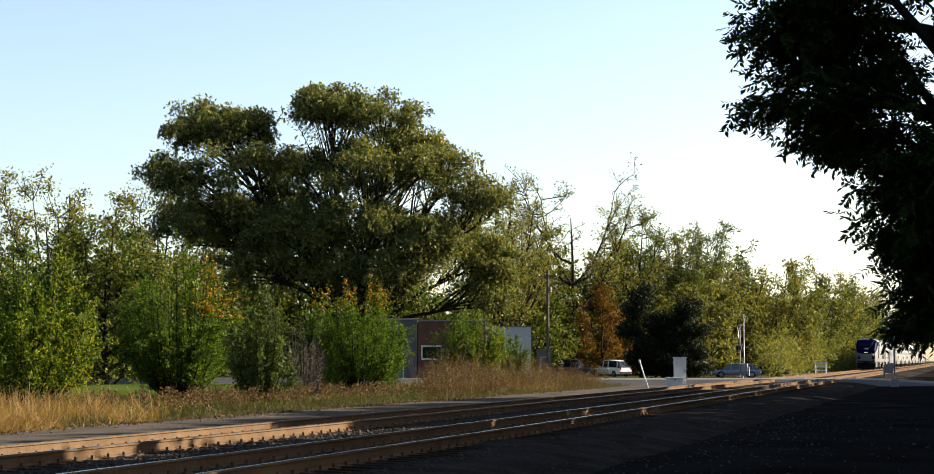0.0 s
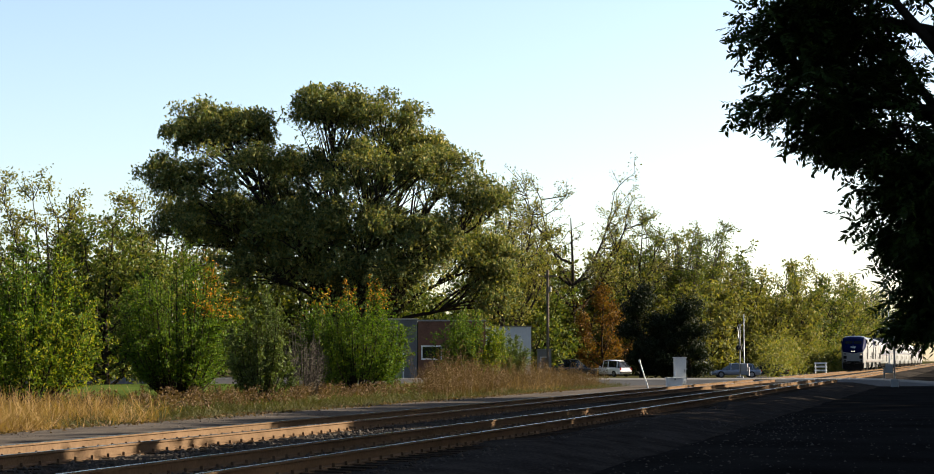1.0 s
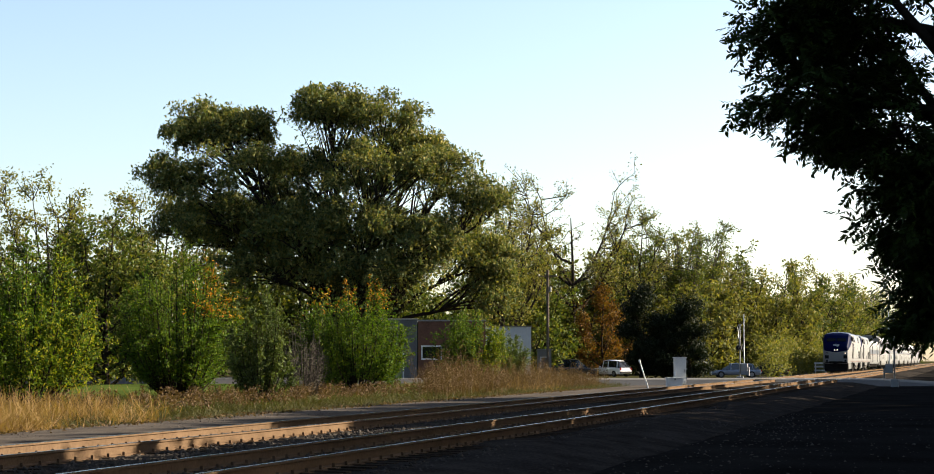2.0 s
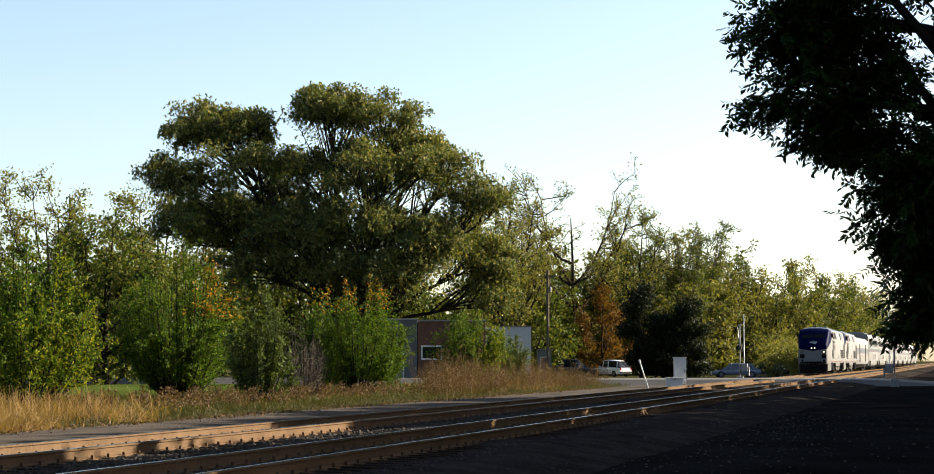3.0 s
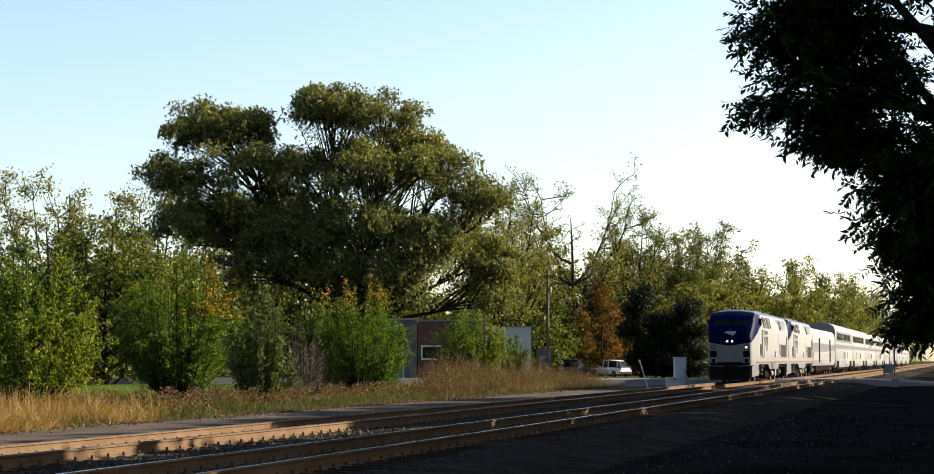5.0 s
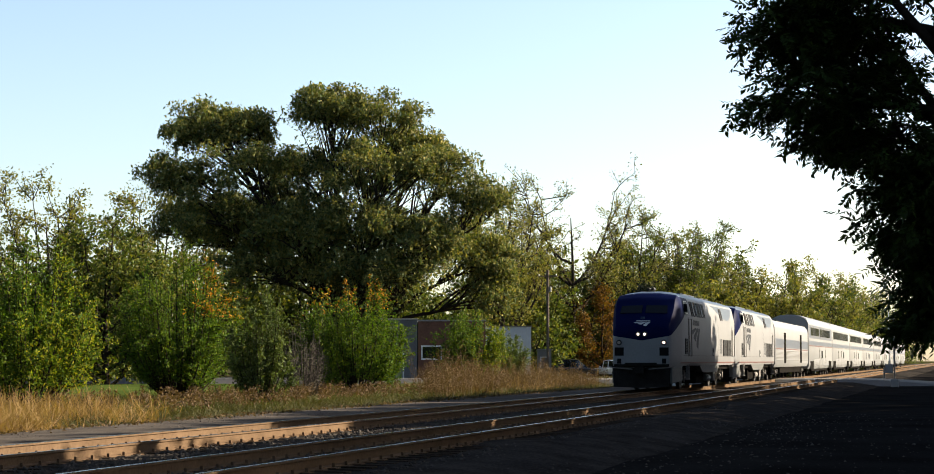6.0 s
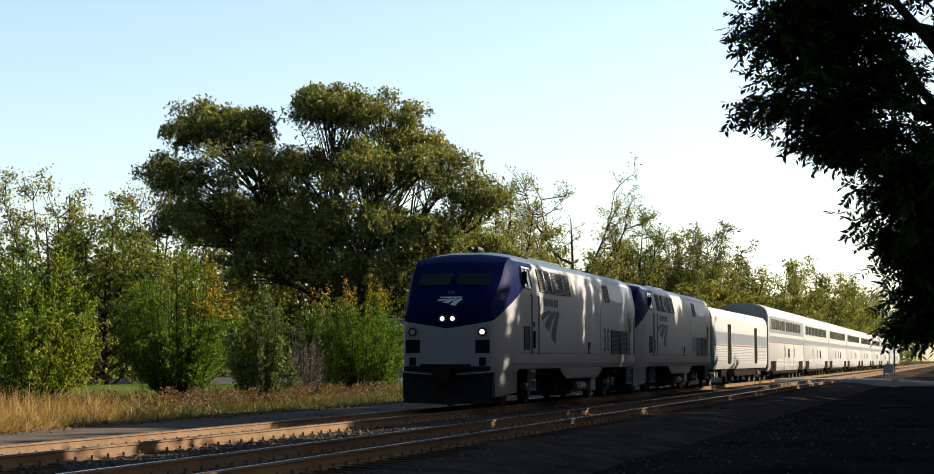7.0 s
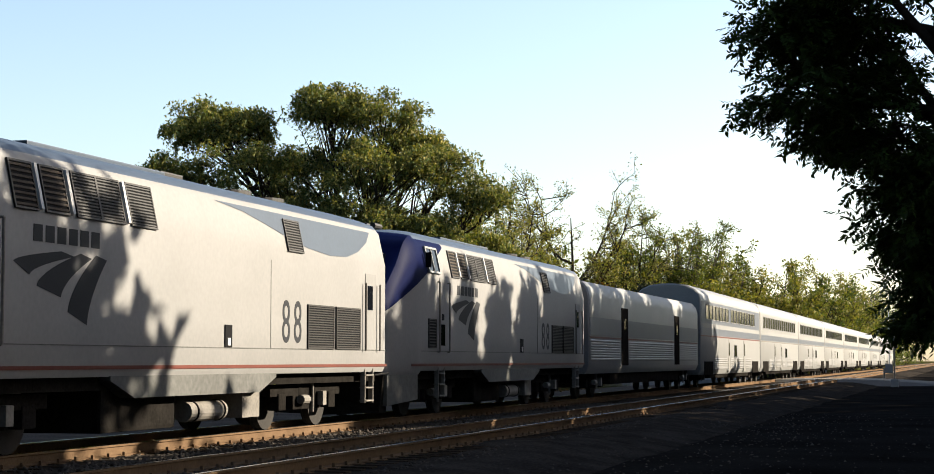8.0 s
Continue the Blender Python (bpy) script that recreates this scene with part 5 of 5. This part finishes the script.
def locomotive(number):
    root = tagged(empty("locomotive"), "silver and navy diesel passenger locomotive with lit headlights", "locomotive", "train")
    fine_nose = [tuple(a + (b - a) * t / 3 for a, b in zip(p, q)) for p, q in zip(NOSE, NOSE[1:]) for t in range(3)] + [NOSE[-1]]
    st = [(x, loco_section(w, h, 0.98 if x < 2 else 1.06, min(1, max(0, (x - 0.9) / 1.4)))) for x, w, h in fine_nose] + [(x, loco_section(1.52, 4.38)) for x in (2.9, 3.5, 4.2, 6.0, 10.0, 15.0, 18.5)] + [(20.3, loco_section(1.52, 4.36)), (20.45, loco_section(1.45, 4.26))]
    bm = loft(st)
    geo = lambda: list(bm.verts) + list(bm.edges) + list(bm.faces)
    # livery edges: nose vee, side sweep, rear wave
    bmesh.ops.bisect_plane(bm, geom=geo(), plane_co=(0.0, 0, 2.34), plane_no=(-0.40, 0, 1))
    bmesh.ops.bisect_plane(bm, geom=geo(), plane_co=(0, 0, 2.16), plane_no=(0, 0.16, 1))
    bmesh.ops.bisect_plane(bm, geom=geo(), plane_co=(0, 0, 2.16), plane_no=(0, -0.16, 1))
    bmesh.ops.bisect_plane(bm, geom=geo(), plane_co=(0, 0, 4.1), plane_no=(0, 0, 1))
    for f in bm.faces:
        c = f.calc_center_median()
        f.material_index = 0
        if c.x < 0.06 and f.normal.x < -0.7:
            f.material_index = 1 if c.z > 2.16 + abs(c.y) * 0.16 else 0
        elif c.z > 2.34 + 0.40 * c.x and c.x < 4.25:
            f.material_index = 1
        if c.z > 4.1 and c.x > 2.0:
            f.material_index = 2
    body = part("body", bm, [M_SILVER, M_NAVY, M_WAVE], root, smooth=True)
    # windshield and side glass
    for s in (-1, 1):
        bm = bmesh.new()
        q = [(0.58, s * 0.08, 3.35), (0.58, s * 1.04, 3.33), (0.93, s * 1.0, 3.67), (0.93, s * 0.08, 3.69)]
        n = Vector((-0.75, 0, 0.66)) * 0.012
        bm.faces.new([bm.verts.new(Vector(p) + n) for p in q])
        r = bmesh.ops.extrude_face_region(bm, geom=list(bm.faces))
        bmesh.ops.translate(bm, verts=[v for v in r["geom"] if isinstance(v, bmesh.types.BMVert)], vec=n * 2)
        part("windshield", bm, M_GLASS, root, "dark windshield pane")
        m = slope_matrix(2.55, s)
        win = part("side_window", boxes((0, 0.85, 0.05, 0.58, 0.0, 0.03), bevel=0.01, m=m), M_GLASS, root, "dark cab side window")
        part("window_frame", boxes((-0.05, 0, 0, 0.63, 0, 0.05), (0.85, 0.9, 0, 0.63, 0, 0.05), (0.4, 0.44, 0.05, 0.58, 0.02, 0.05), (0, 0.85, 0, 0.05, 0, 0.05), (0, 0.85, 0.58, 0.63, 0, 0.05), m=m), M_STEEL, win)
        for i, (x, wide) in enumerate(((4.52, 0.58), (5.36, 0.62), (6.26, 0.7), (7.02, 0.7), (7.98, 0.84))):
            grille(root, slope_matrix(x, s), wide, 0.62, 8 if i < 2 else 13, slat=M_RUST_DARK if i < 2 else None)
        for x in (5.2, 6.1, 7.85):
            part("louvre_post", boxes((x - 0.04, x + 0.04, 0.0, 0.64, 0.0, 0.05), bevel=0.008, m=slope_matrix(0, s)), M_WHITE, root, "pale riveted post between louvres")
        grille(root, slope_matrix(14.5, s), 0.75, 0.56, 11)
        # slate wave low on the rear shoulder
        bm = bmesh.new()
        m = slope_matrix(0, s)
        wave = [(11.4, 0.68), (12.6, 0.58), (13.6, 0.42), (14.6, 0.24), (15.6, 0.10), (16.8, 0.02), (17.8, 0.05), (18.6, 0.2), (19.3, 0.45), (19.6, 0.68)]
        poly_panel(bm, m, wave if s < 0 else wave[::-1], 0.003)
        part("rear_wave", bm, M_WAVE, body, "slate-blue painted wave on the shoulder")
        # lower side details
        m = side_matrix(0, 0, s)
        part("stripe", boxes((1.2, 20.4, 1.17, 1.225, 0.0, 0.006), m=m), M_RED, body, "thin red sill stripe")
        part("belt_line", boxes((2.0, 20.4, 1.505, 1.52, 0.0, 0.006), m=m), M_SKIRT, body)
        grille(root, side_matrix(2.55, 1.62, s), 0.55, 0.62, 9, "vent")
        for x in (15.55, 17.15):
            grille(root, side_matrix(x, 1.55, s), 1.42, 0.78, 17, "vent")
        part("side_hatch", boxes((11.55, 11.85, 1.52, 1.9, 0, 0.02), bevel=0.01, m=m), M_BLACK, root, "black inset fuel hatch")
        part("fuel_gauge", boxes((11.64, 11.76, 1.55, 1.68, 0.02, 0.03), bevel=0.01, m=m), M_WHITE, root)
        # crew door, its window and grab irons
        d = part("crew_door", boxes((3.42, 4.02, 1.52, 3.25, 0, 0.012), bevel=0.005, m=m), M_SILVER, root)
        part("door_window", boxes((3.55, 3.88, 1.65, 2.15, 0.012, 0.02), m=m), M_GLASS, d)
        part("door_hatch", boxes((3.62, 3.80, 2.25, 2.4, 0.012, 0.02), m=m), M_BLACK, d)
        for x in (3.30, 4.14):
            part("grab_iron", rods((m @ Vector((x, 1.5, 0.06)), m @ Vector((x, 3.15, 0.06)), 0.022), (m @ Vector((x, 1.5, 0.06)), m @ Vector((x, 1.5, 0)), 0.018), (m @ Vector((x, 3.15, 0.06)), m @ Vector((x, 3.15, 0)), 0.018)), M_BOX, root)
        d = part("rear_door", boxes((18.95, 19.65, 1.52, 3.1, 0, 0.012), bevel=0.005, m=m), M_SILVER, root)
        part("door_window", boxes((19.08, 19.4, 2.35, 2.85, 0.012, 0.024), bevel=0.01, m=m), M_GLASS, d)
        for x in (18.85, 19.78):
            part("grab_iron", rods((m @ Vector((x, 1.5, 0.06)), m @ Vector((x, 2.9, 0.06)), 0.022)), M_BOX, root)
        part("panel_seam", boxes((13.65, 13.665, 1.5, 3.1, 0, 0.004), m=m), M_SKIRT, body)
        for x in (3.72, 19.3):
            lad = part("step_ladder", boxes((x - 0.28, x - 0.24, 0.42, 1.15, -0.12, -0.02), m=m), M_BOX, root, "hanging steel step ladder")
            part("stringer", boxes((x + 0.24, x + 0.28, 0.42, 1.15, -0.12, -0.02), m=m), M_BOX, lad)
            for z in (0.45, 0.72, 0.98):
                part("tread", boxes((x - 0.24, x + 0.24, z, z + 0.03, -0.16, 0.0), m=m), M_BOX, lad)
        # side lettering stand-ins and mark
        for k in range(3):
            part("emblem_blade", sweep_mark(bmesh.new(), side_matrix(4.5, 2.80, s) if s < 0 else side_matrix(7.1, 2.80, s), 2.6, 0.92, 1 if s < 0 else -1, k), M_DARKTEXT, root, "dark painted emblem blade")
        for i in range(6):
            part("wordmark_bar", boxes((5.02 + 0.335 * i, 5.27 + 0.335 * i, 2.9, 3.13, 0.001, 0.005), m=m), M_DARKTEXT, root)
        tm = side_matrix(14.72, 1.63, s) if s < 0 else side_matrix(14.72, 1.63, s) @ Matrix.Diagonal((-1, 1, 1, 1))
        for i, digit in enumerate(number):
            part("unit_number", text_mesh(digit, 1.12, tm @ Matrix.Translation((-0.3 + 0.6 * i, 0, 0)) @ Matrix.Diagonal((0.8, 1, 1, 1))), M_DARKTEXT, root, "dark painted figure 8")
        # ditch lights, number boards, skirt flank
        dl = bmesh.new()
        rod(dl, (-0.05, s * 0.98, 2.07), (0.06, s * 0.98, 2.07), 0.12, 18)
        hous = part("ditch_light", dl, M_GRILLE, root)
        gl = bmesh.new()
        rod(gl, (-0.062, s * 0.98, 2.07), (-0.045, s * 0.98, 2.07), 0.07, 18)
        part("lens", gl, M_DITCH if s < 0 else M_DIM, hous, "lit ditch light lens" if s < 0 else "")
        part("corner_recess", boxes((-0.012, 0.05, s * 0.98 - 0.2, s * 0.98 + 0.2, 1.5, 1.86), bevel=0.008), M_BLACK, root)
        part("marker_socket", boxes((-0.03, 0.05, s * 0.98 - 0.09, s * 0.98 + 0.09, 1.16, 1.38), bevel=0.01), M_BLACK, root)
        part("mirror", boxes((2.4, 2.44, s * 1.56 - 0.07, s * 1.56 + 0.07, 3.45, 3.8), bevel=0.01), M_BLACK, root)
    for s in (-1, 1):
        h = bmesh.new()
        rod(h, (-0.03, s * 0.145, 2.43), (0.1, s * 0.145, 2.43), 0.13, 18)
        hous = part("headlight", h, M_GRILLE, root)
        g = bmesh.new()
        rod(g, (-0.042, s * 0.145, 2.43), (-0.025, s * 0.145, 2.43), 0.06, 18)
        part("lens", g, M_LAMP, hous, "glowing headlight lens")
    tilt = Matrix.Translation((0.16, 0, 2.91)) @ Matrix.Rotation(radians(43), 4, "Y") @ Matrix(((0, 0, -1, -0.012), (-1, 0, 0, 0), (0, 1, 0, 0), (0, 0, 0, 1)))
    for k in range(3):
        part("nose_emblem_blade", sweep_mark(bmesh.new(), tilt @ Matrix.Translation((-0.36, 0.08, 0)), 0.72, 0.26, 1, k), M_WHITE, root, "white painted emblem blade")
    part("nose_bar", boxes((-0.28, 0.34, 0.11, 0.15, 0.002, 0.006), m=tilt), M_WHITE, root)
    part("nose_number", text_mesh(number, 0.2, tilt @ Matrix.Translation((0, 0.24, 0.004))), M_WAVE, root)
    # front end below the nose
    part("anticlimber", boxes((-0.14, 0.1, -1.2, 1.2, 1.02, 1.14), (-0.26, -0.2, -0.7, 0.7, 1.06, 1.2), bevel=0.02), M_UNDER, root)
    bm = bmesh.new()
    a = [(-0.02, -1.25, 0.98), (-0.02, 1.25, 0.98), (-0.15, 1.2, 0.16), (-0.4, 0, 0.12), (-0.15, -1.2, 0.16)]
    b = [(0.35, y, z) for x, y, z in a]
    va, vb = [bm.verts.new(p) for p in a], [bm.verts.new(p) for p in b]
    bm.faces.new(va), bm.faces.new(vb[::-1])
    for i in range(5):
        bm.faces.new((va[i], va[(i + 1) % 5], vb[(i + 1) % 5], vb[i]))
    bmesh.ops.recalc_face_normals(bm, faces=bm.faces)
    part("pilot", bm, M_UNDER, root, "black pilot plough")
    bm = loft([(0.1, [(1.3, 0.3), (1.3, 0.98), (1.2, 0.98), (1.2, 0.3)]), (1.75, [(1.5, 0.42), (1.5, 0.98), (1.4, 0.98), (1.4, 0.42)])])
    part("flank_skirt", bm, M_SKIRT, root)
    bm = loft([(0.1, [(-1.3, 0.3), (-1.3, 0.98), (-1.2, 0.98), (-1.2, 0.3)]), (1.75, [(-1.5, 0.42), (-1.5, 0.98), (-1.4, 0.98), (-1.4, 0.42)])])
    part("flank_skirt", bm, M_SKIRT, root)
    part("coupler", boxes((-0.62, 0.1, -0.14, 0.14, 0.78, 1.0), (-0.7, -0.5, -0.2, 0.2, 0.74, 1.04), bevel=0.03), M_UNDER, root)
    part("rear_coupler", boxes((20.4, 20.9, -0.14, 0.14, 0.78, 1.0), (20.4, 20.85, -0.5, 0.5, 1.2, 3.4), bevel=0.03), M_UNDER, root)
    for s in (-1, 1):
        part("cut_lever", rods(((-0.3, s * 0.35, 0.92), (-0.3, s * 1.15, 0.98), 0.02), ((-0.3, s * 1.15, 0.98), (-0.1, s * 1.4, 1.02), 0.02)), M_BOX, root)
    # underframe
    bm = bmesh.new()
    box(bm, 1.6, 20.3, -1.3, 1.3, 0.86, 1.08)
    part("underframe", bm, M_UNDER, root)
    bm = loft([(7.4, [(1.5, 1.07), (1.5, 1.0), (-1.5, 1.0), (-1.5, 1.07)]), (8.2, [(1.5, 1.07), (1.5, 0.74), (-1.5, 0.74), (-1.5, 1.07)]), (13.2, [(1.5, 1.07), (1.5, 0.74), (-1.5, 0.74), (-1.5, 1.07)]), (14.0, [(1.5, 1.07), (1.5, 1.0), (-1.5, 1.0), (-1.5, 1.07)])])
    part("skirt", bm, M_SKIRT, root, "grey sloped skirt above the fuel tank")
    part("fuel_tank", boxes((7.6, 10.2, -1.25, 1.25, 0.22, 0.9), bevel=0.06), M_UNDER, root)
    part("battery_box", boxes((12.75, 13.55, -1.36, 1.36, 0.3, 0.8), bevel=0.02), M_BOX, root, "dusty grey equipment box")
    for s in (-1, 1):
        tank = part("air_reservoir", rods(((10.6, s * 1.2, 0.46), (12.1, s * 1.2, 0.46), 0.17), n=18), M_BOX, root, "dusty cylindrical air tank")
        for x in (10.85, 11.95):
            part("strap", rods(((x, s * 1.2, 0.46), (x + 0.04, s * 1.2, 0.46), 0.185), n=18), M_UNDER, tank)
    truck(root, 4.3, 2.75)
    truck(root, 16.6, 2.75)
    # roof gear
    part("roof_hatch", boxes((6.2, 10.8, -0.75, 0.75, 4.34, 4.42), bevel=0.02), M_WAVE, root)
    part("exhaust_stack", boxes((11.4, 12.3, -0.4, 0.4, 4.34, 4.52), bevel=0.03), M_GRILLE, root)
    for x in (14.8, 16.5):
        bm = bmesh.new()
        rod(bm, (x, 0, 4.34), (x, 0, 4.47), 0.62, 24)
        part("roof_fan", bm, M_GRILLE, root)
    part("horn", rods(((3.0, 0.2, 4.5), (3.45, 0.2, 4.5), 0.07), ((3.0, 0, 4.5), (3.55, 0, 4.5), 0.07), ((3.2, 0.1, 4.34), (3.2, 0.1, 4.5), 0.03)), M_GRILLE, root)
    return root


def car_body(w, h, x0, x1, z0, shoulder):
    half = [(w - 0.12, z0), (w, z0 + 0.25), (w, shoulder), (w - 0.07, shoulder + 0.28), (w - 0.26, shoulder + 0.5), (w * 0.55, h - 0.07), (w * 0.2, h)]
    sec = half + [(-y, z) for y, z in half[::-1]]
    inset = [(y * 0.97, z if z < shoulder else shoulder + (z - shoulder) * 0.9) for y, z in sec]
    return loft([(x0, inset), (x0 + 0.08, sec), (x1 - 0.08, sec), (x1, inset)])


def flutes(root, s, spans, z0, z1, n, w):
    for a, b in spans:
        bm = bmesh.new()
        prof = [(0.0, z0)]
        for i in range(n):
            h = (z1 - z0) / n
            prof += [(0.006, z0 + h * (i + 0.1)), (0.024, z0 + h * (i + 0.3)), (0.024, z0 + h * (i + 0.7)), (0.006, z0 + h * (i + 0.9))]
        prof.append((0.0, z1))
        ends = [[bm.verts.new((x, s * (w + d), z)) for d, z in prof] for x in (a, b)]
        for k in range(len(prof) - 1):
            bm.faces.new((ends[0][k], ends[1][k], ends[1][k + 1], ends[0][k + 1]))
        bmesh.ops.recalc_face_normals(bm, faces=bm.faces)
        part("fluted_panel", bm, M_FLUTE, root, "fluted stainless panel")


def flat_on(s, w, x0, x1, z0, z1, t0=0.0, t1=0.012):
    a, b = s * (w + t0), s * (w + t1)
    return boxes((x0, x1, min(a, b), max(a, b), z0, z1))


def windows(root, s, w, xs, width, z0, z1):
    for x in xs:
        p = part("window", flat_on(s, w, x, x + width, z0, z1, 0.0, 0.014), M_GLASS, root)
        a, b = sorted((s * w, s * (w + 0.03)))
        part("window_frame", boxes((x - 0.04, x, a, b, z0 - 0.04, z1 + 0.04), (x + width, x + width + 0.04, a, b, z0 - 0.04, z1 + 0.04), (x, x + width, a, b, z0 - 0.04, z0), (x, x + width, a, b, z1, z1 + 0.04)), M_STEEL, p)


def coach(upper, lower, doors, flute_spans, label):
    """A two-storey stainless coach."""
    root = tagged(empty("coach"), label, "railway coach", "train")
    w = 1.55
    body = part("body", car_body(w, 4.93, 0.25, 25.6, 0.62, 4.15), M_STEEL, root, smooth=True)
    for s in (-1, 1):
        part("window_band", flat_on(s, w, 0.6, 25.2, 3.08, 4.12, 0.0, 0.004), M_BAND if "transition" in label else M_STEEL, body)
        part("stripe", flat_on(s, w, 0.4, 25.4, 2.52, 2.86, 0.0, 0.006), M_BAND, body, "faded blue-grey band")
        part("stripe", flat_on(s, w, 0.4, 25.4, 2.44, 2.50, 0.0, 0.006), M_RED if "transition" in label else M_BOX, body)
        windows(root, s, w, upper, 1.0, 3.3, 3.95)
        windows(root, s, w, lower, 1.05, 1.5, 2.1)
        for x in doors:
            d = part("door", flat_on(s, w, x, x + 0.8, 0.72, 2.4, 0.0, 0.012), M_FLUTE, root)
            part("door_window", flat_on(s, w, x + 0.25, x + 0.55, 1.55, 2.2, 0.012, 0.02), M_GLASS, d)
        flutes(root, s, flute_spans, 0.85, 1.4, 6, w)
        for x in (2.9, 22.9):
            # flat dark plate on the side; the opening's shade is in its colour
            part("truck_shade_sheet", flat_on(s, w, x - 1.55, x + 1.55, 0.6, 1.25, 0.0, 0.02), M_UNDER, root, "dark sheet standing in for the shaded opening round the truck")
    part("diaphragm", boxes((-0.1, 0.3, -0.6, 0.6, 1.0, 3.3), (25.55, 25.95, -0.6, 0.6, 1.0, 3.3)), M_BLACK, root)
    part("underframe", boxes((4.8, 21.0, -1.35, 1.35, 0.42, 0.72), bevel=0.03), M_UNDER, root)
    truck(root, 2.9, 2.6, 0.46)
    truck(root, 22.9, 2.6, 0.46)
    return root


def baggage_car():
    root = tagged(empty("baggage_car"), "low silver baggage car with sliding doors", "baggage car", "train")
    w = 1.5
    body = part("body", car_body(w, 4.05, 0.25, 25.6, 0.85, 3.44), M_STEEL, root, smooth=True)
    for s in (-1, 1):
        part("stripe", flat_on(s, w, 0.4, 25.4, 2.15, 2.75, 0.0, 0.005), M_BAND, body, "blue-grey band along the side")
        part("stripe", flat_on(s, w, 0.4, 25.4, 2.05, 2.1, 0.0, 0.006), M_RED, body)
        flutes(root, s, ((0.5, 5.8), (7.6, 18.2), (20.0, 25.3)), 1.3, 2.0, 8, w)
        for x in (6.1, 18.5):
            d = part("sliding_door", flat_on(s, w, x, x + 1.3, 1.12, 3.2, 0.0, 0.02), M_UNDER, root, "dark sliding baggage door")
            part("door_window", flat_on(s, w, x + 0.45, x + 0.85, 2.4, 2.8, 0.02, 0.026), M_GLASS, d)
    part("roof_vent", boxes((3.0, 4.2, -0.5, 0.5, 4.0, 4.14), bevel=0.02), M_GRILLE, root)
    part("roof_vent", boxes((11.0, 12.2, -0.5, 0.5, 4.0, 4.14), bevel=0.02), M_GRILLE, root)
    part("diaphragm", boxes((-0.1, 0.3, -0.6, 0.6, 1.0, 3.3), (25.55, 25.95, -0.6, 0.6, 1.0, 3.3)), M_BLACK, root)
    part("underframe", boxes((5.0, 20.8, -1.3, 1.3, 0.45, 0.9), bevel=0.03), M_UNDER, root)
    truck(root, 2.9, 2.6, 0.46)
    truck(root, 22.9, 2.6, 0.46)
    return root


TRAIN = []
lead = locomotive("88")
TRAIN.append((lead, 0.0))
TRAIN.append((tagged(copy_thing(lead, Matrix()), "second silver and navy diesel passenger locomotive"), LOCO_LEN))
BAG_LEN = 25.91
TRAIN.append((baggage_car(), 2 * LOCO_LEN))
c1 = coach([2.0 + 1.25 * i for i in range(7)] + [11.6 + 1.25 * i for i in range(9)], [13.0], [10.4, 17.2], [(5.0, 10.2), (11.4, 12.8), (14.3, 17.0), (18.2, 20.9)], "transition sleeper coach, stainless with dark window band")
c2 = coach([1.6 + 1.45 * i for i in range(15)], [15.6], [8.2, 12.6], [(5.0, 8.0), (9.2, 12.4), (13.6, 15.4), (16.9, 20.9)], "two-storey stainless coach with long upper window row")
x = 2 * LOCO_LEN + BAG_LEN
TRAIN.append((c1, x))
TRAIN.append((c2, x + CAR_LEN))
for i in range(2, 9):
    TRAIN.append((copy_thing(c2, Matrix()), x + CAR_LEN * i))


def motions():
    for thing, back in TRAIN:
        walk(thing, [(0.5 * k, pose(16.8 + 30.5 * (8.0 - 0.5 * k) + back, FAR_Y, 0)) for k in range(17)])


motions()
